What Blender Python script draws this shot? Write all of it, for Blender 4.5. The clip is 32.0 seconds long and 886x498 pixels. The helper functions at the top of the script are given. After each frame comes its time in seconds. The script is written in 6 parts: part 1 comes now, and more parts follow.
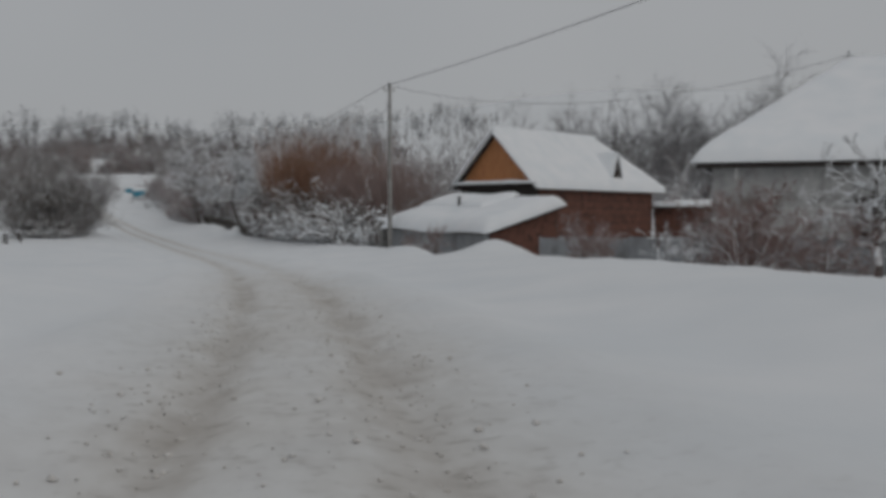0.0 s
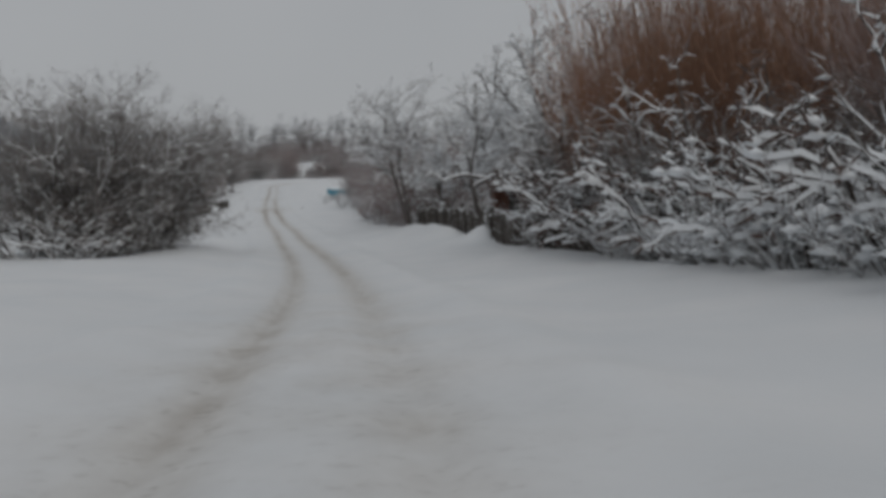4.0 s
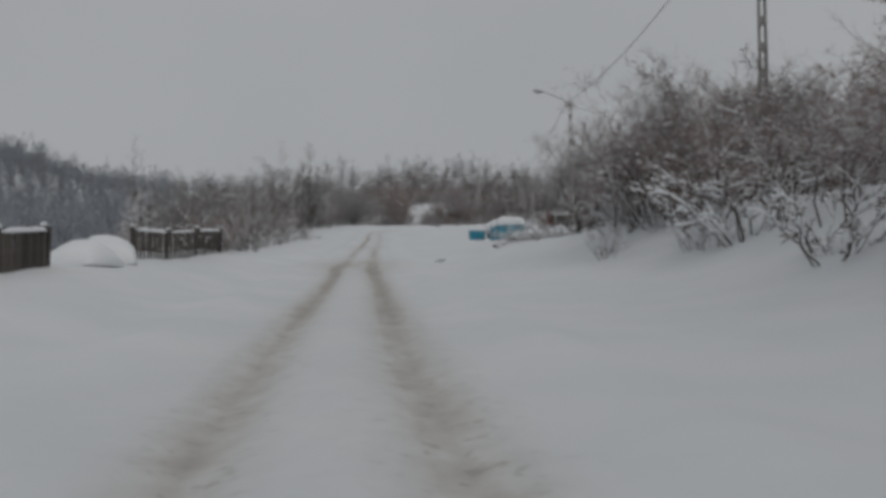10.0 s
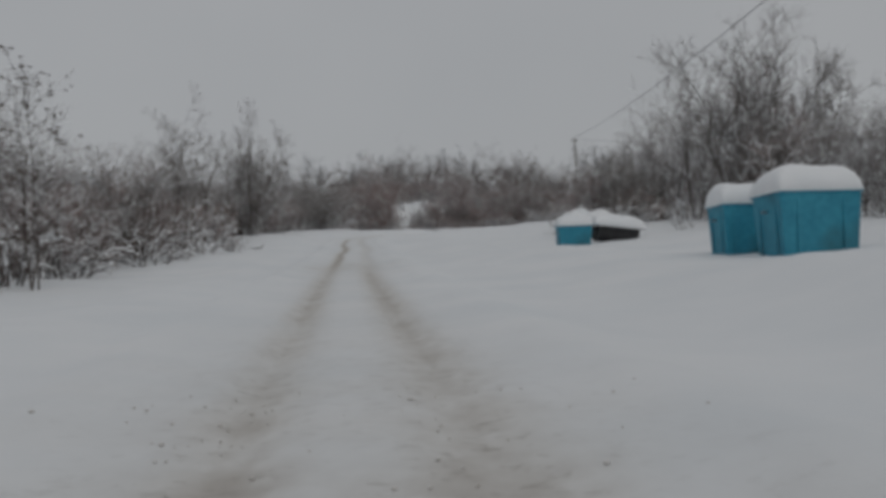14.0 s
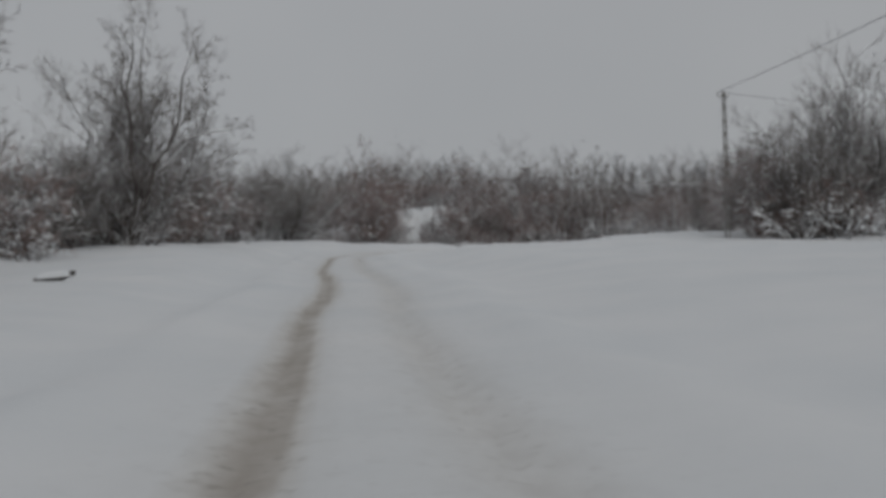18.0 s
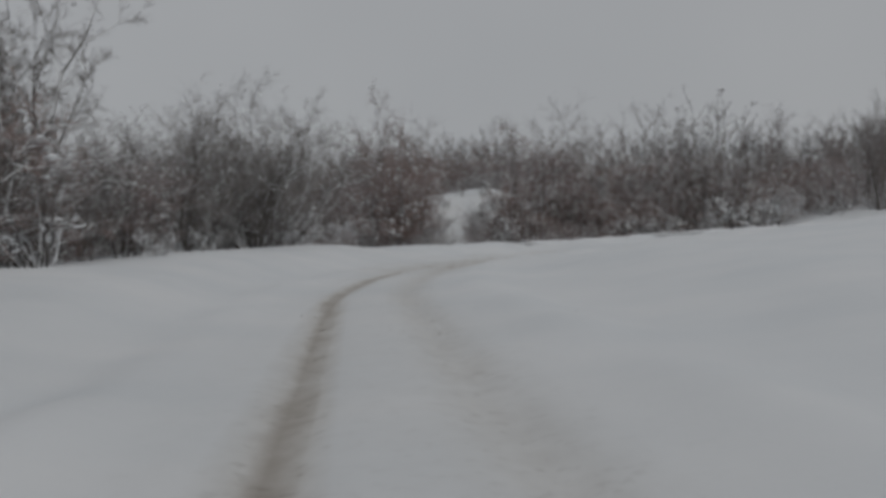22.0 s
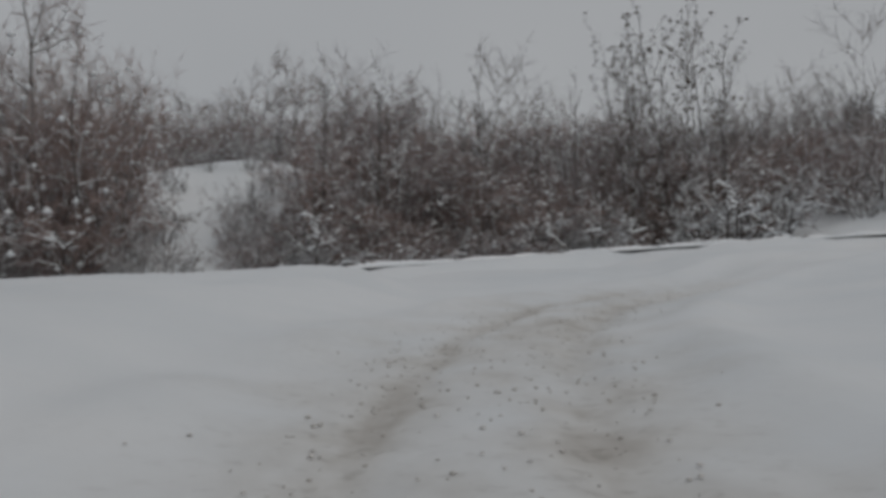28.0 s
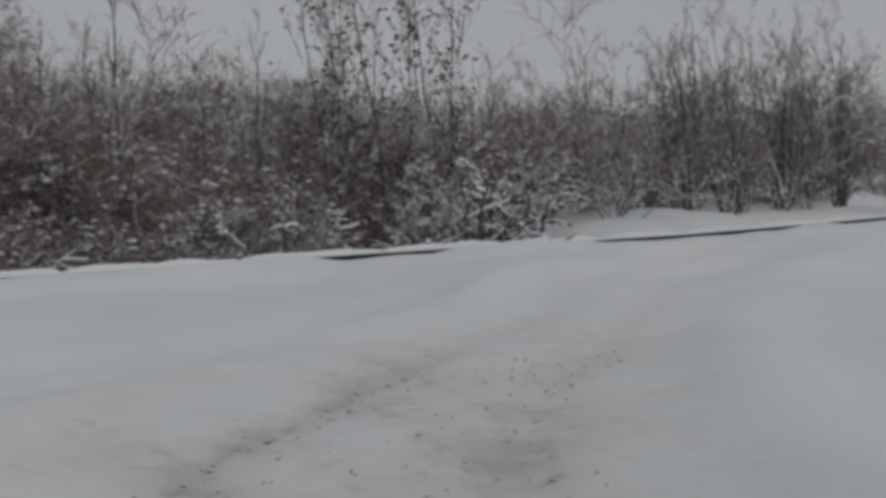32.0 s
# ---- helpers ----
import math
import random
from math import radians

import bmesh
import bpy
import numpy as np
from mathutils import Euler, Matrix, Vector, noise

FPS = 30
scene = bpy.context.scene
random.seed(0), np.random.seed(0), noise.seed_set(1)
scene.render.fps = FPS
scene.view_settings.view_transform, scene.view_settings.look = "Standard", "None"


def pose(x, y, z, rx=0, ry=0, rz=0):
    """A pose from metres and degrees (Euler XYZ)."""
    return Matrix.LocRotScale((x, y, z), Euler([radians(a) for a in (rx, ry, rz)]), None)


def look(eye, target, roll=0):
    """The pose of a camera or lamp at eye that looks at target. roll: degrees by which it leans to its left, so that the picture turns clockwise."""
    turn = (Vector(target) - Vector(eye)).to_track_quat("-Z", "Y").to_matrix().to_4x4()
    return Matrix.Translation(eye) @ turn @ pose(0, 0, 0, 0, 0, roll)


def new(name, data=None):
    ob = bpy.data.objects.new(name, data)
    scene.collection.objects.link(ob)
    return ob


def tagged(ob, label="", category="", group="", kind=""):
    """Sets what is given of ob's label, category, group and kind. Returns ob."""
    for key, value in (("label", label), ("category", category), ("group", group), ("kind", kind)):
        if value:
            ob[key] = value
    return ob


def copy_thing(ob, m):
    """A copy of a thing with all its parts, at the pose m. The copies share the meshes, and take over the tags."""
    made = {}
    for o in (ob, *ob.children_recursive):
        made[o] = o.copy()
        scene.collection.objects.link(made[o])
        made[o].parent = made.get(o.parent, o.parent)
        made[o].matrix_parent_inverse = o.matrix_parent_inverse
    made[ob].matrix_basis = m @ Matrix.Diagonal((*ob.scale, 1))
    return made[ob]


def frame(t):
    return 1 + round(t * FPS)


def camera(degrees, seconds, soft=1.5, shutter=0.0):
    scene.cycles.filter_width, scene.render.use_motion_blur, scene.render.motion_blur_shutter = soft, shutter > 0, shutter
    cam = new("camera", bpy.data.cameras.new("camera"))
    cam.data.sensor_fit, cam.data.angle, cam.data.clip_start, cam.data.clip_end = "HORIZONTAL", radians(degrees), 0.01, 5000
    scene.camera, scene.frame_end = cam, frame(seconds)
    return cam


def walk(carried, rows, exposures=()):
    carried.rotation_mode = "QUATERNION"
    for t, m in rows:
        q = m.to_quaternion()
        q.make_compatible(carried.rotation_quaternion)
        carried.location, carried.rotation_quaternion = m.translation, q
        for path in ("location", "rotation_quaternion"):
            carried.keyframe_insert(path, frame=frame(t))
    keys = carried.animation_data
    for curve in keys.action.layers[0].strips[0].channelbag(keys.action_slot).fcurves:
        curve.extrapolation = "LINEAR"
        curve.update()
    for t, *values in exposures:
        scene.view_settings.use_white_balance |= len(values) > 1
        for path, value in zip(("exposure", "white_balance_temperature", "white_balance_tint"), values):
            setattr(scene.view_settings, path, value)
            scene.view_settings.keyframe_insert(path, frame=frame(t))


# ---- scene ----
cam = camera(49.3, 32.0, soft=4.2)

POSES = [
    (0, pose(-0.07, -77.88, 2.46, 88.10, -0.00, -15.10)),
    (0.5, pose(0.81, -71.73, 2.34, 88.40, -0.09, -13.60)),
    (1, pose(1.61, -64.46, 2.22, 88.40, 0.13, -11.30)),
    (1.5, pose(2.13, -57.81, 2.09, 88.60, 1.07, -9.30)),
    (2, pose(2.34, -50.15, 1.95, 88.50, 1.40, -6.80)),
    (2.5, pose(2.36, -43.21, 1.79, 88.50, 1.58, -5.50)),
    (3, pose(2.24, -35.16, 1.64, 88.30, 1.32, -5.20)),
    (3.5, pose(2.00, -28.00, 1.51, 88.40, 1.40, -3.60)),
    (5.5, pose(-0.00, 0.00, 1.17, 90.00, 0.00, -0.00)),
    (6, pose(-0.71, 7.19, 1.20, 89.60, 0.37, 1.00)),
    (6.5, pose(-1.58, 13.64, 1.29, 90.10, -0.02, 2.30)),
    (7, pose(-2.60, 21.08, 1.43, 91.00, -0.74, 2.90)),
    (7.5, pose(-3.58, 27.53, 1.59, 91.40, -0.14, 3.10)),
    (8, pose(-4.66, 34.72, 1.76, 91.80, -0.38, 3.40)),
    (8.5, pose(-5.71, 41.17, 1.98, 91.80, -0.22, 2.90)),
    (9, pose(-6.69, 48.36, 2.26, 92.50, -0.37, 2.70)),
    (9.5, pose(-7.73, 54.56, 2.59, 92.30, 0.09, 3.40)),
    (10, pose(-8.87, 61.50, 2.90, 92.50, 0.40, 3.90)),
    (10.5, pose(-9.99, 67.46, 3.21, 92.70, 0.60, 3.40)),
    (11, pose(-11.06, 74.15, 3.51, 92.70, 0.79, 2.70)),
    (11.5, pose(-11.96, 80.35, 3.84, 92.70, 0.82, 2.40)),
    (12, pose(-12.89, 87.05, 4.17, 92.80, 1.27, 3.30)),
    (12.5, pose(-13.88, 93.00, 4.50, 92.90, 1.12, 3.80)),
    (13, pose(-14.88, 99.69, 4.85, 93.10, 1.31, 3.40)),
    (13.5, pose(-15.88, 105.40, 5.22, 93.20, 1.68, 2.90)),
    (14, pose(-16.83, 112.09, 5.59, 93.00, 1.69, 2.20)),
    (14.5, pose(-17.62, 117.55, 5.95, 93.60, 1.40, 2.10)),
    (16.5, pose(-20.83, 140.86, 7.44, 93.40, -0.40, 2.50)),
    (17, pose(-21.58, 146.57, 7.83, 93.50, 0.17, 2.30)),
    (17.5, pose(-22.34, 151.53, 8.21, 93.80, 0.04, 1.80)),
    (18, pose(-23.03, 157.23, 8.58, 94.10, 0.71, 1.20)),
    (18.5, pose(-23.57, 161.70, 8.95, 94.40, 1.68, 0.40)),
    (19, pose(-24.05, 166.90, 9.31, 94.10, 2.07, 0.70)),
    (19.5, pose(-24.60, 171.37, 9.69, 94.20, 1.82, 1.70)),
    (20, pose(-25.23, 176.32, 10.09, 94.40, 2.02, 2.40)),
    (20.5, pose(-25.84, 180.30, 10.52, 94.20, 2.58, 2.50)),
    (21, pose(-26.54, 185.25, 10.96, 94.40, 2.78, 2.30)),
    (21.5, pose(-27.24, 188.98, 11.35, 94.30, 2.52, 2.10)),
    (22, pose(-27.80, 193.44, 11.71, 93.90, 2.71, 1.70)),
    (22.5, pose(-28.23, 197.41, 12.04, 94.00, 3.07, 0.80)),
    (23, pose(-28.57, 201.62, 12.37, 94.00, 2.79, 0.10)),
    (23.5, pose(-29.02, 205.10, 12.70, 94.50, 2.22, 0.40)),
    (24, pose(-29.47, 209.06, 13.03, 94.10, 2.02, 1.00)),
    (24.5, pose(-29.84, 212.29, 13.34, 94.20, 2.29, 0.80)),
    (25, pose(-30.19, 216.01, 13.61, 94.30, 2.28, -1.30)),
    (25.5, pose(-30.25, 219.23, 13.86, 94.30, 1.94, -4.10)),
    (26, pose(-30.04, 222.46, 14.10, 94.30, 2.58, -7.20)),
    (26.5, pose(-29.76, 225.18, 14.33, 93.90, 2.70, -9.40)),
    (28.5, pose(-28.27, 235.10, 15.12, 93.70, 3.50, -16.00)),
    (29, pose(-27.79, 237.09, 15.28, 93.20, 3.41, -18.60)),
    (29.5, pose(-27.23, 238.82, 15.41, 92.90, 3.60, -20.90)),
    (30, pose(-26.59, 240.56, 15.51, 92.40, 3.70, -24.40)),
    (30.5, pose(-26.03, 241.80, 15.57, 92.40, 3.80, -27.40)),
    (31, pose(-25.54, 242.79, 15.61, 92.50, 3.89, -30.20)),
    (31.5, pose(-25.05, 243.78, 15.67, 92.50, 3.81, -32.20)),
    (32, pose(-24.55, 244.53, 15.80, 92.60, 4.00, -33.60)),
]

walk(cam, POSES, [(0, -0.03), (3.5, 0.0), (5.5, 0.14), (6.5, 0.12), (8, 0.05), (10, 0.0), (12, -0.05), (17, -0.03), (22, -0.06), (26, -0.06), (29, 0.0), (32, 0.0)])

# ------------------------------------------------------------ sky and light
world = bpy.data.worlds.new("overcast_sky")
scene.world = world
world.use_nodes = True
wn, wl = world.node_tree.nodes, world.node_tree.links
sky = wn.new("ShaderNodeTexSky")
sky.sky_type, sky.sun_disc = "NISHITA", False
sky.sun_elevation, sky.sun_rotation = radians(28), radians(150)
sky.dust_density = 6.0
thin = wn.new("ShaderNodeVectorMath")
thin.operation = "SCALE"
thin.inputs["Scale"].default_value = 0.06
wl.new(sky.outputs[0], thin.inputs[0])
cloud_noise = wn.new("ShaderNodeTexNoise")
cloud_noise.inputs["Scale"].default_value = 2.2
cloud_noise.inputs["Detail"].default_value = 4.0
cloud_ramp = wn.new("ShaderNodeValToRGB")
cloud_ramp.color_ramp.elements[0].position, cloud_ramp.color_ramp.elements[0].color = 0.25, (0.340, 0.350, 0.363, 1)
cloud_ramp.color_ramp.elements[1].position, cloud_ramp.color_ramp.elements[1].color = 0.75, (0.377, 0.385, 0.396, 1)
wl.new(cloud_noise.outputs[0], cloud_ramp.inputs[0])
veil = wn.new("ShaderNodeMix")
veil.data_type = "RGBA"
veil.inputs[0].default_value = 0.93
wl.new(thin.outputs[0], veil.inputs[6])
wl.new(cloud_ramp.outputs[0], veil.inputs[7])
wl.new(veil.outputs[2], wn["Background"].inputs[0])
wn["Background"].inputs[1].default_value = 1.0

sun_data = bpy.data.lights.new("sun", "SUN")
sun_data.energy, sun_data.angle, sun_data.color = 0.4, radians(40), (1.0, 0.985, 0.96)
sun = new("sun", sun_data)
sun.matrix_world = look((0, 0, 60), (-12, 24, 32))


# ------------------------------------------------------------ materials
def material(name, rough=0.8, metal=0.0):
    m = bpy.data.materials.new(name)
    m.use_nodes = True
    n, l = m.node_tree.nodes, m.node_tree.links
    b = n["Principled BSDF"]
    b.inputs["Roughness"].default_value, b.inputs["Metallic"].default_value = rough, metal
    b.inputs["Specular IOR Level"].default_value = 0.3
    return m, n, l, b


def noise_node(n, l, scale, detail=4.0, coords="Object", stretch=None):
    tc = n.new("ShaderNodeTexCoord")
    t = n.new("ShaderNodeTexNoise")
    t.inputs["Scale"].default_value, t.inputs["Detail"].default_value = scale, detail
    if stretch:
        mp = n.new("ShaderNodeMapping")
        mp.inputs["Scale"].default_value = stretch
        l.new(tc.outputs[coords], mp.inputs[0])
        l.new(mp.outputs[0], t.inputs["Vector"])
    else:
        l.new(tc.outputs[coords], t.inputs["Vector"])
    return t


def ramp_node(n, l, source, *stops):
    r = n.new("ShaderNodeValToRGB")
    e = r.color_ramp.elements
    while len(e) < len(stops):
        e.new(0.5)
    for k, (p, c) in enumerate(stops):
        e[k].position, e[k].color = p, (*c, 1) if len(c) == 3 else c
    l.new(source, r.inputs[0])
    return r


def mix_node(n, l, fac, a, b):
    x = n.new("ShaderNodeMix")
    x.data_type = "RGBA"
    if isinstance(fac, float):
        x.inputs[0].default_value = fac
    else:
        l.new(fac, x.inputs[0])
    for k, v in ((6, a), (7, b)):
        if isinstance(v, tuple):
            x.inputs[k].default_value = (*v, 1)
        else:
            l.new(v, x.inputs[k])
    return x.outputs[2]


def math_node(n, l, op, a, b=0.0):
    x = n.new("ShaderNodeMath")
    x.operation = op
    for k, v in ((0, a), (1, b)):
        if isinstance(v, (int, float)):
            x.inputs[k].default_value = v
        else:
            l.new(v, x.inputs[k])
    return x.outputs[0]


def bump_node(n, l, b, height, strength, distance):
    x = n.new("ShaderNodeBump")
    x.inputs["Strength"].default_value, x.inputs["Distance"].default_value = strength, distance
    l.new(height, x.inputs["Height"])
    l.new(x.outputs[0], b.inputs["Normal"])


def plain(name, c1, c2, scale=6.0, rough=0.8, metal=0.0, bump=0.3, stretch=None, grime=None):
    """Two tones of one surface, mixed by a coarse and a fine noise, with relief."""
    m, n, l, b = material(name, rough, metal)
    fine = noise_node(n, l, scale * 5, 5.0, stretch=stretch)
    coarse = noise_node(n, l, scale, 3.0, stretch=stretch)
    both = math_node(n, l, "ADD", math_node(n, l, "MULTIPLY", fine.outputs[0], 0.5), math_node(n, l, "MULTIPLY", coarse.outputs[0], 0.5))
    r = ramp_node(n, l, both, (0.36, c1), (0.64, c2))
    col = r.outputs[0]
    if grime:
        g = noise_node(n, l, scale * 0.6, 6.0)
        col = mix_node(n, l, ramp_node(n, l, g.outputs[0], (0.52, (0, 0, 0)), (0.68, (1, 1, 1))).outputs[0], col, grime)
    l.new(col, b.inputs["Base Color"])
    bump_node(n, l, b, fine.outputs[0], bump, 0.02)
    return m


def dusted(name, c1, c2, scale=9.0, amount=0.25, patchy=0.35, stretch=None, tint=0.1):
    """A rough dark surface with snow lying on the faces that look up."""
    m, n, l, b = material(name, 0.9)
    fine = noise_node(n, l, scale, 4.0, stretch=stretch)
    bark = ramp_node(n, l, fine.outputs[0], (0.35, c1), (0.65, c2)).outputs[0]
    info = n.new("ShaderNodeObjectInfo")
    tone = n.new("ShaderNodeHueSaturation")
    l.new(math_node(n, l, "ADD", math_node(n, l, "MULTIPLY", info.outputs["Random"], 2 * tint), 1.0 - tint), tone.inputs["Value"])
    l.new(bark, tone.inputs["Color"])
    geo = n.new("ShaderNodeNewGeometry")
    sep = n.new("ShaderNodeSeparateXYZ")
    l.new(geo.outputs["Normal"], sep.inputs[0])
    patch = noise_node(n, l, 1.7, 3.0)
    lift = math_node(n, l, "ADD", sep.outputs["Z"], math_node(n, l, "MULTIPLY", math_node(n, l, "SUBTRACT", patch.outputs[0], 0.5), 2 * patchy))
    mask = ramp_node(n, l, math_node(n, l, "SUBTRACT", lift, amount), (0.0, (0, 0, 0)), (0.12, (1, 1, 1)))
    l.new(mix_node(n, l, mask.outputs[0], tone.outputs[0], (0.80, 0.82, 0.84)), b.inputs["Base Color"])
    return m


def snow_material():
    m, n, l, b = material("snow", 0.65)
    coarse = noise_node(n, l, 0.35, 4.0)
    grain = noise_node(n, l, 9.0, 6.0)
    white = ramp_node(n, l, coarse.outputs[0], (0.3, (0.70, 0.727, 0.75)), (0.7, (0.768, 0.782, 0.796))).outputs[0]
    dirt = n.new("ShaderNodeAttribute")
    dirt.attribute_name = "dirt"
    wear = noise_node(n, l, 1.5, 6.0, stretch=(1, 0.45, 1))
    specks = noise_node(n, l, 4.5, 7.0, stretch=(1, 0.6, 1))
    amount = math_node(n, l, "MULTIPLY", dirt.outputs["Fac"], ramp_node(n, l, wear.outputs[0], (0.30, (0.78, 0.78, 0.78)), (0.62, (1, 1, 1))).outputs[0])
    slush = ramp_node(n, l, specks.outputs[0], (0.30, (0.427, 0.391, 0.350)), (0.50, (0.52, 0.493, 0.452)), (0.68, (0.597, 0.575, 0.542))).outputs[0]
    col = mix_node(n, l, amount, white, slush)
    deep = math_node(n, l, "MULTIPLY", ramp_node(n, l, amount, (0.62, (0, 0, 0)), (1.0, (1, 1, 1))).outputs[0], 0.55)
    col = mix_node(n, l, deep, col, (0.265, 0.230, 0.202))
    crumbs = noise_node(n, l, 6.5, 8.0)
    dark = math_node(n, l, "MULTIPLY", ramp_node(n, l, crumbs.outputs[0], (0.57, (0, 0, 0)), (0.70, (1, 1, 1))).outputs[0], math_node(n, l, "MULTIPLY", dirt.outputs["Fac"], 0.5))
    col = mix_node(n, l, dark, col, (0.20, 0.175, 0.15))
    l.new(col, b.inputs["Base Color"])
    hgt = math_node(n, l, "ADD", math_node(n, l, "MULTIPLY", grain.outputs[0], 0.4), math_node(n, l, "MULTIPLY", wear.outputs[0], 0.2))
    streak = noise_node(n, l, 2.4, 3.0, stretch=(1, 0.06, 1))
    hgt = math_node(n, l, "ADD", hgt, math_node(n, l, "MULTIPLY", streak.outputs[0], 0.7))
    bump_node(n, l, b, hgt, 0.2, 0.05)
    return m


def clean_snow_material():
    m, n, l, b = material("lying_snow", 0.65)
    coarse = noise_node(n, l, 0.8, 4.0)
    grain = noise_node(n, l, 14.0, 5.0)
    l.new(ramp_node(n, l, coarse.outputs[0], (0.3, (0.76, 0.79, 0.815)), (0.7, (0.84, 0.85, 0.865))).outputs[0], b.inputs["Base Color"])
    bump_node(n, l, b, grain.outputs[0], 0.3, 0.03)
    return m


SNOW = snow_material()
CAP = clean_snow_material()
BARK_GREY = dusted("grey_bark", (0.07, 0.062, 0.058), (0.16, 0.142, 0.134), amount=0.22, patchy=0.5)
BARK_SNOWY = dusted("snow_laden_bark", (0.075, 0.066, 0.062), (0.17, 0.152, 0.143), amount=0.02, patchy=0.35)
TWIG_GREY = dusted("snowy_grey_twigs", (0.085, 0.072, 0.068), (0.18, 0.158, 0.15), amount=0.16, patchy=0.9)
TWIG_HEAVY = dusted("snow_laden_twigs", (0.12, 0.104, 0.097), (0.22, 0.195, 0.183), amount=-0.12, patchy=0.55)
TWIG_BROWN = dusted("brown_twigs", (0.075, 0.054, 0.047), (0.18, 0.135, 0.12), amount=0.34, patchy=0.8)
TWIG_RED = dusted("red_willow_shoots", (0.195, 0.108, 0.071), (0.34, 0.195, 0.132), amount=0.62, patchy=0.4)
TWIG_FAR = dusted("frosted_far_twigs", (0.10, 0.092, 0.091), (0.18, 0.168, 0.166), scale=0.4, amount=0.55, patchy=1.0)
# pale blue-grey twigs: the valley's haze is painted into this colour
TWIG_HILL = dusted("haze_tinted_hill_woods", (0.27, 0.29, 0.32), (0.36, 0.382, 0.415), scale=0.2, amount=0.95, patchy=1.0)
TWIG_CREST = dusted("brown_crest_woods", (0.12, 0.104, 0.10), (0.205, 0.18, 0.174), scale=0.4, amount=0.8, patchy=0.5)
TWIG_HEDGE = dusted("frosted_brown_twigs", (0.195, 0.156, 0.149), (0.35, 0.288, 0.278), scale=3.0, amount=0.44, patchy=0.9)
TWIG_RUST = dusted("frosted_red_brown_twigs", (0.20, 0.148, 0.136), (0.35, 0.27, 0.25), scale=3.0, amount=0.48, patchy=0.8)
TWIG_GARDEN = dusted("red_brown_garden_twigs", (0.15, 0.098, 0.088), (0.27, 0.18, 0.164), scale=3.0, amount=0.5, patchy=0.8)
TWIG_DULL = dusted("frosted_grey_twigs", (0.20, 0.186, 0.181), (0.36, 0.34, 0.332), scale=3.0, amount=0.36, patchy=0.95)
TWIG_SOOT = dusted("dark_grey_twigs", (0.155, 0.143, 0.138), (0.28, 0.26, 0.252), scale=3.0, amount=0.55, patchy=0.9)
BARK_DARK = dusted("dark_bark", (0.06, 0.05, 0.046), (0.14, 0.12, 0.112), amount=0.14, patchy=0.45)
BARK_ROPED = dusted("snow_roped_bark", (0.05, 0.042, 0.038), (0.12, 0.10, 0.092), amount=-0.05, patchy=0.25)
# rail steel coloured dark for the shadow gap beneath its snow cap
RAIL_STEEL = plain("shade_dark_rail", (0.05, 0.05, 0.052), (0.10, 0.10, 0.10), 5.0, 0.6, 0.3, 0.1)
# base tone lifted towards grey-blue to stand for haze over the rise
TWIG_RISE = dusted("haze_tinted_rise_woods", (0.22, 0.224, 0.233), (0.30, 0.304, 0.314), scale=0.3, amount=0.95, patchy=0.3)
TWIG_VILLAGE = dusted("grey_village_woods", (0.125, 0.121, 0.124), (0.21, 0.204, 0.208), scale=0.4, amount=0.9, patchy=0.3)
DEAD_LEAF = plain("dry_leaves", (0.05, 0.035, 0.028), (0.13, 0.09, 0.065), 8.0, 0.9)
OLD_BOARD = dusted("weathered_board", (0.055, 0.047, 0.042), (0.125, 0.112, 0.10), scale=14.0, amount=0.6, patchy=0.3, stretch=(6, 6, 0.6), tint=0.35)
RED_BOARD = plain("red_brown_board", (0.105, 0.05, 0.037), (0.19, 0.088, 0.064), 5.0, 0.85, stretch=(1, 1, 0.3), grime=(0.06, 0.035, 0.03))
ORANGE_BOARD = plain("orange_stained_board", (0.42, 0.175, 0.075), (0.58, 0.27, 0.12), 4.0, 0.7, stretch=(1, 1, 0.25))
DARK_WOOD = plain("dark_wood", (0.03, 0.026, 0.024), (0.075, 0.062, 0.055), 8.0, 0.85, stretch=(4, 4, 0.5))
GREY_SHEET = plain("grey_fence_sheet", (0.24, 0.25, 0.26), (0.33, 0.34, 0.35), 1.6, 0.6, 0.0, 0.1, grime=(0.19, 0.19, 0.19))
PLASTER = plain("grey_plaster", (0.33, 0.33, 0.33), (0.47, 0.47, 0.46), 1.4, 0.9, 0.0, 0.25, grime=(0.24, 0.235, 0.225))
BRICK_RED = plain("painted_brick", (0.15, 0.062, 0.045), (0.25, 0.105, 0.075), 3.0, 0.9, 0.0, 0.3, grime=(0.09, 0.05, 0.04))
CONCRETE = plain("concrete", (0.22, 0.215, 0.205), (0.36, 0.35, 0.335), 3.0, 0.9, 0.0, 0.4, grime=(0.14, 0.135, 0.13))
BLUE_PAINT = plain("blue_painted_steel", (0.025, 0.205, 0.30), (0.045, 0.29, 0.40), 1.3, 0.5, 0.0, 0.15, grime=(0.03, 0.15, 0.20))
STEEL = plain("galvanised_steel", (0.30, 0.31, 0.32), (0.45, 0.46, 0.47), 5.0, 0.45, 0.8, 0.1, grime=(0.2, 0.17, 0.15))
RUBBER = plain("black_plastic", (0.02, 0.02, 0.022), (0.05, 0.05, 0.052), 4.0, 0.6)
WIRE = plain("wire", (0.05, 0.05, 0.052), (0.09, 0.09, 0.09), 4.0, 0.6)
CERAMIC = plain("insulator_ceramic", (0.25, 0.24, 0.22), (0.45, 0.44, 0.42), 9.0, 0.3)
LENS = plain("lamp_lens", (0.35, 0.36, 0.36), (0.5, 0.5, 0.5), 9.0, 0.3)
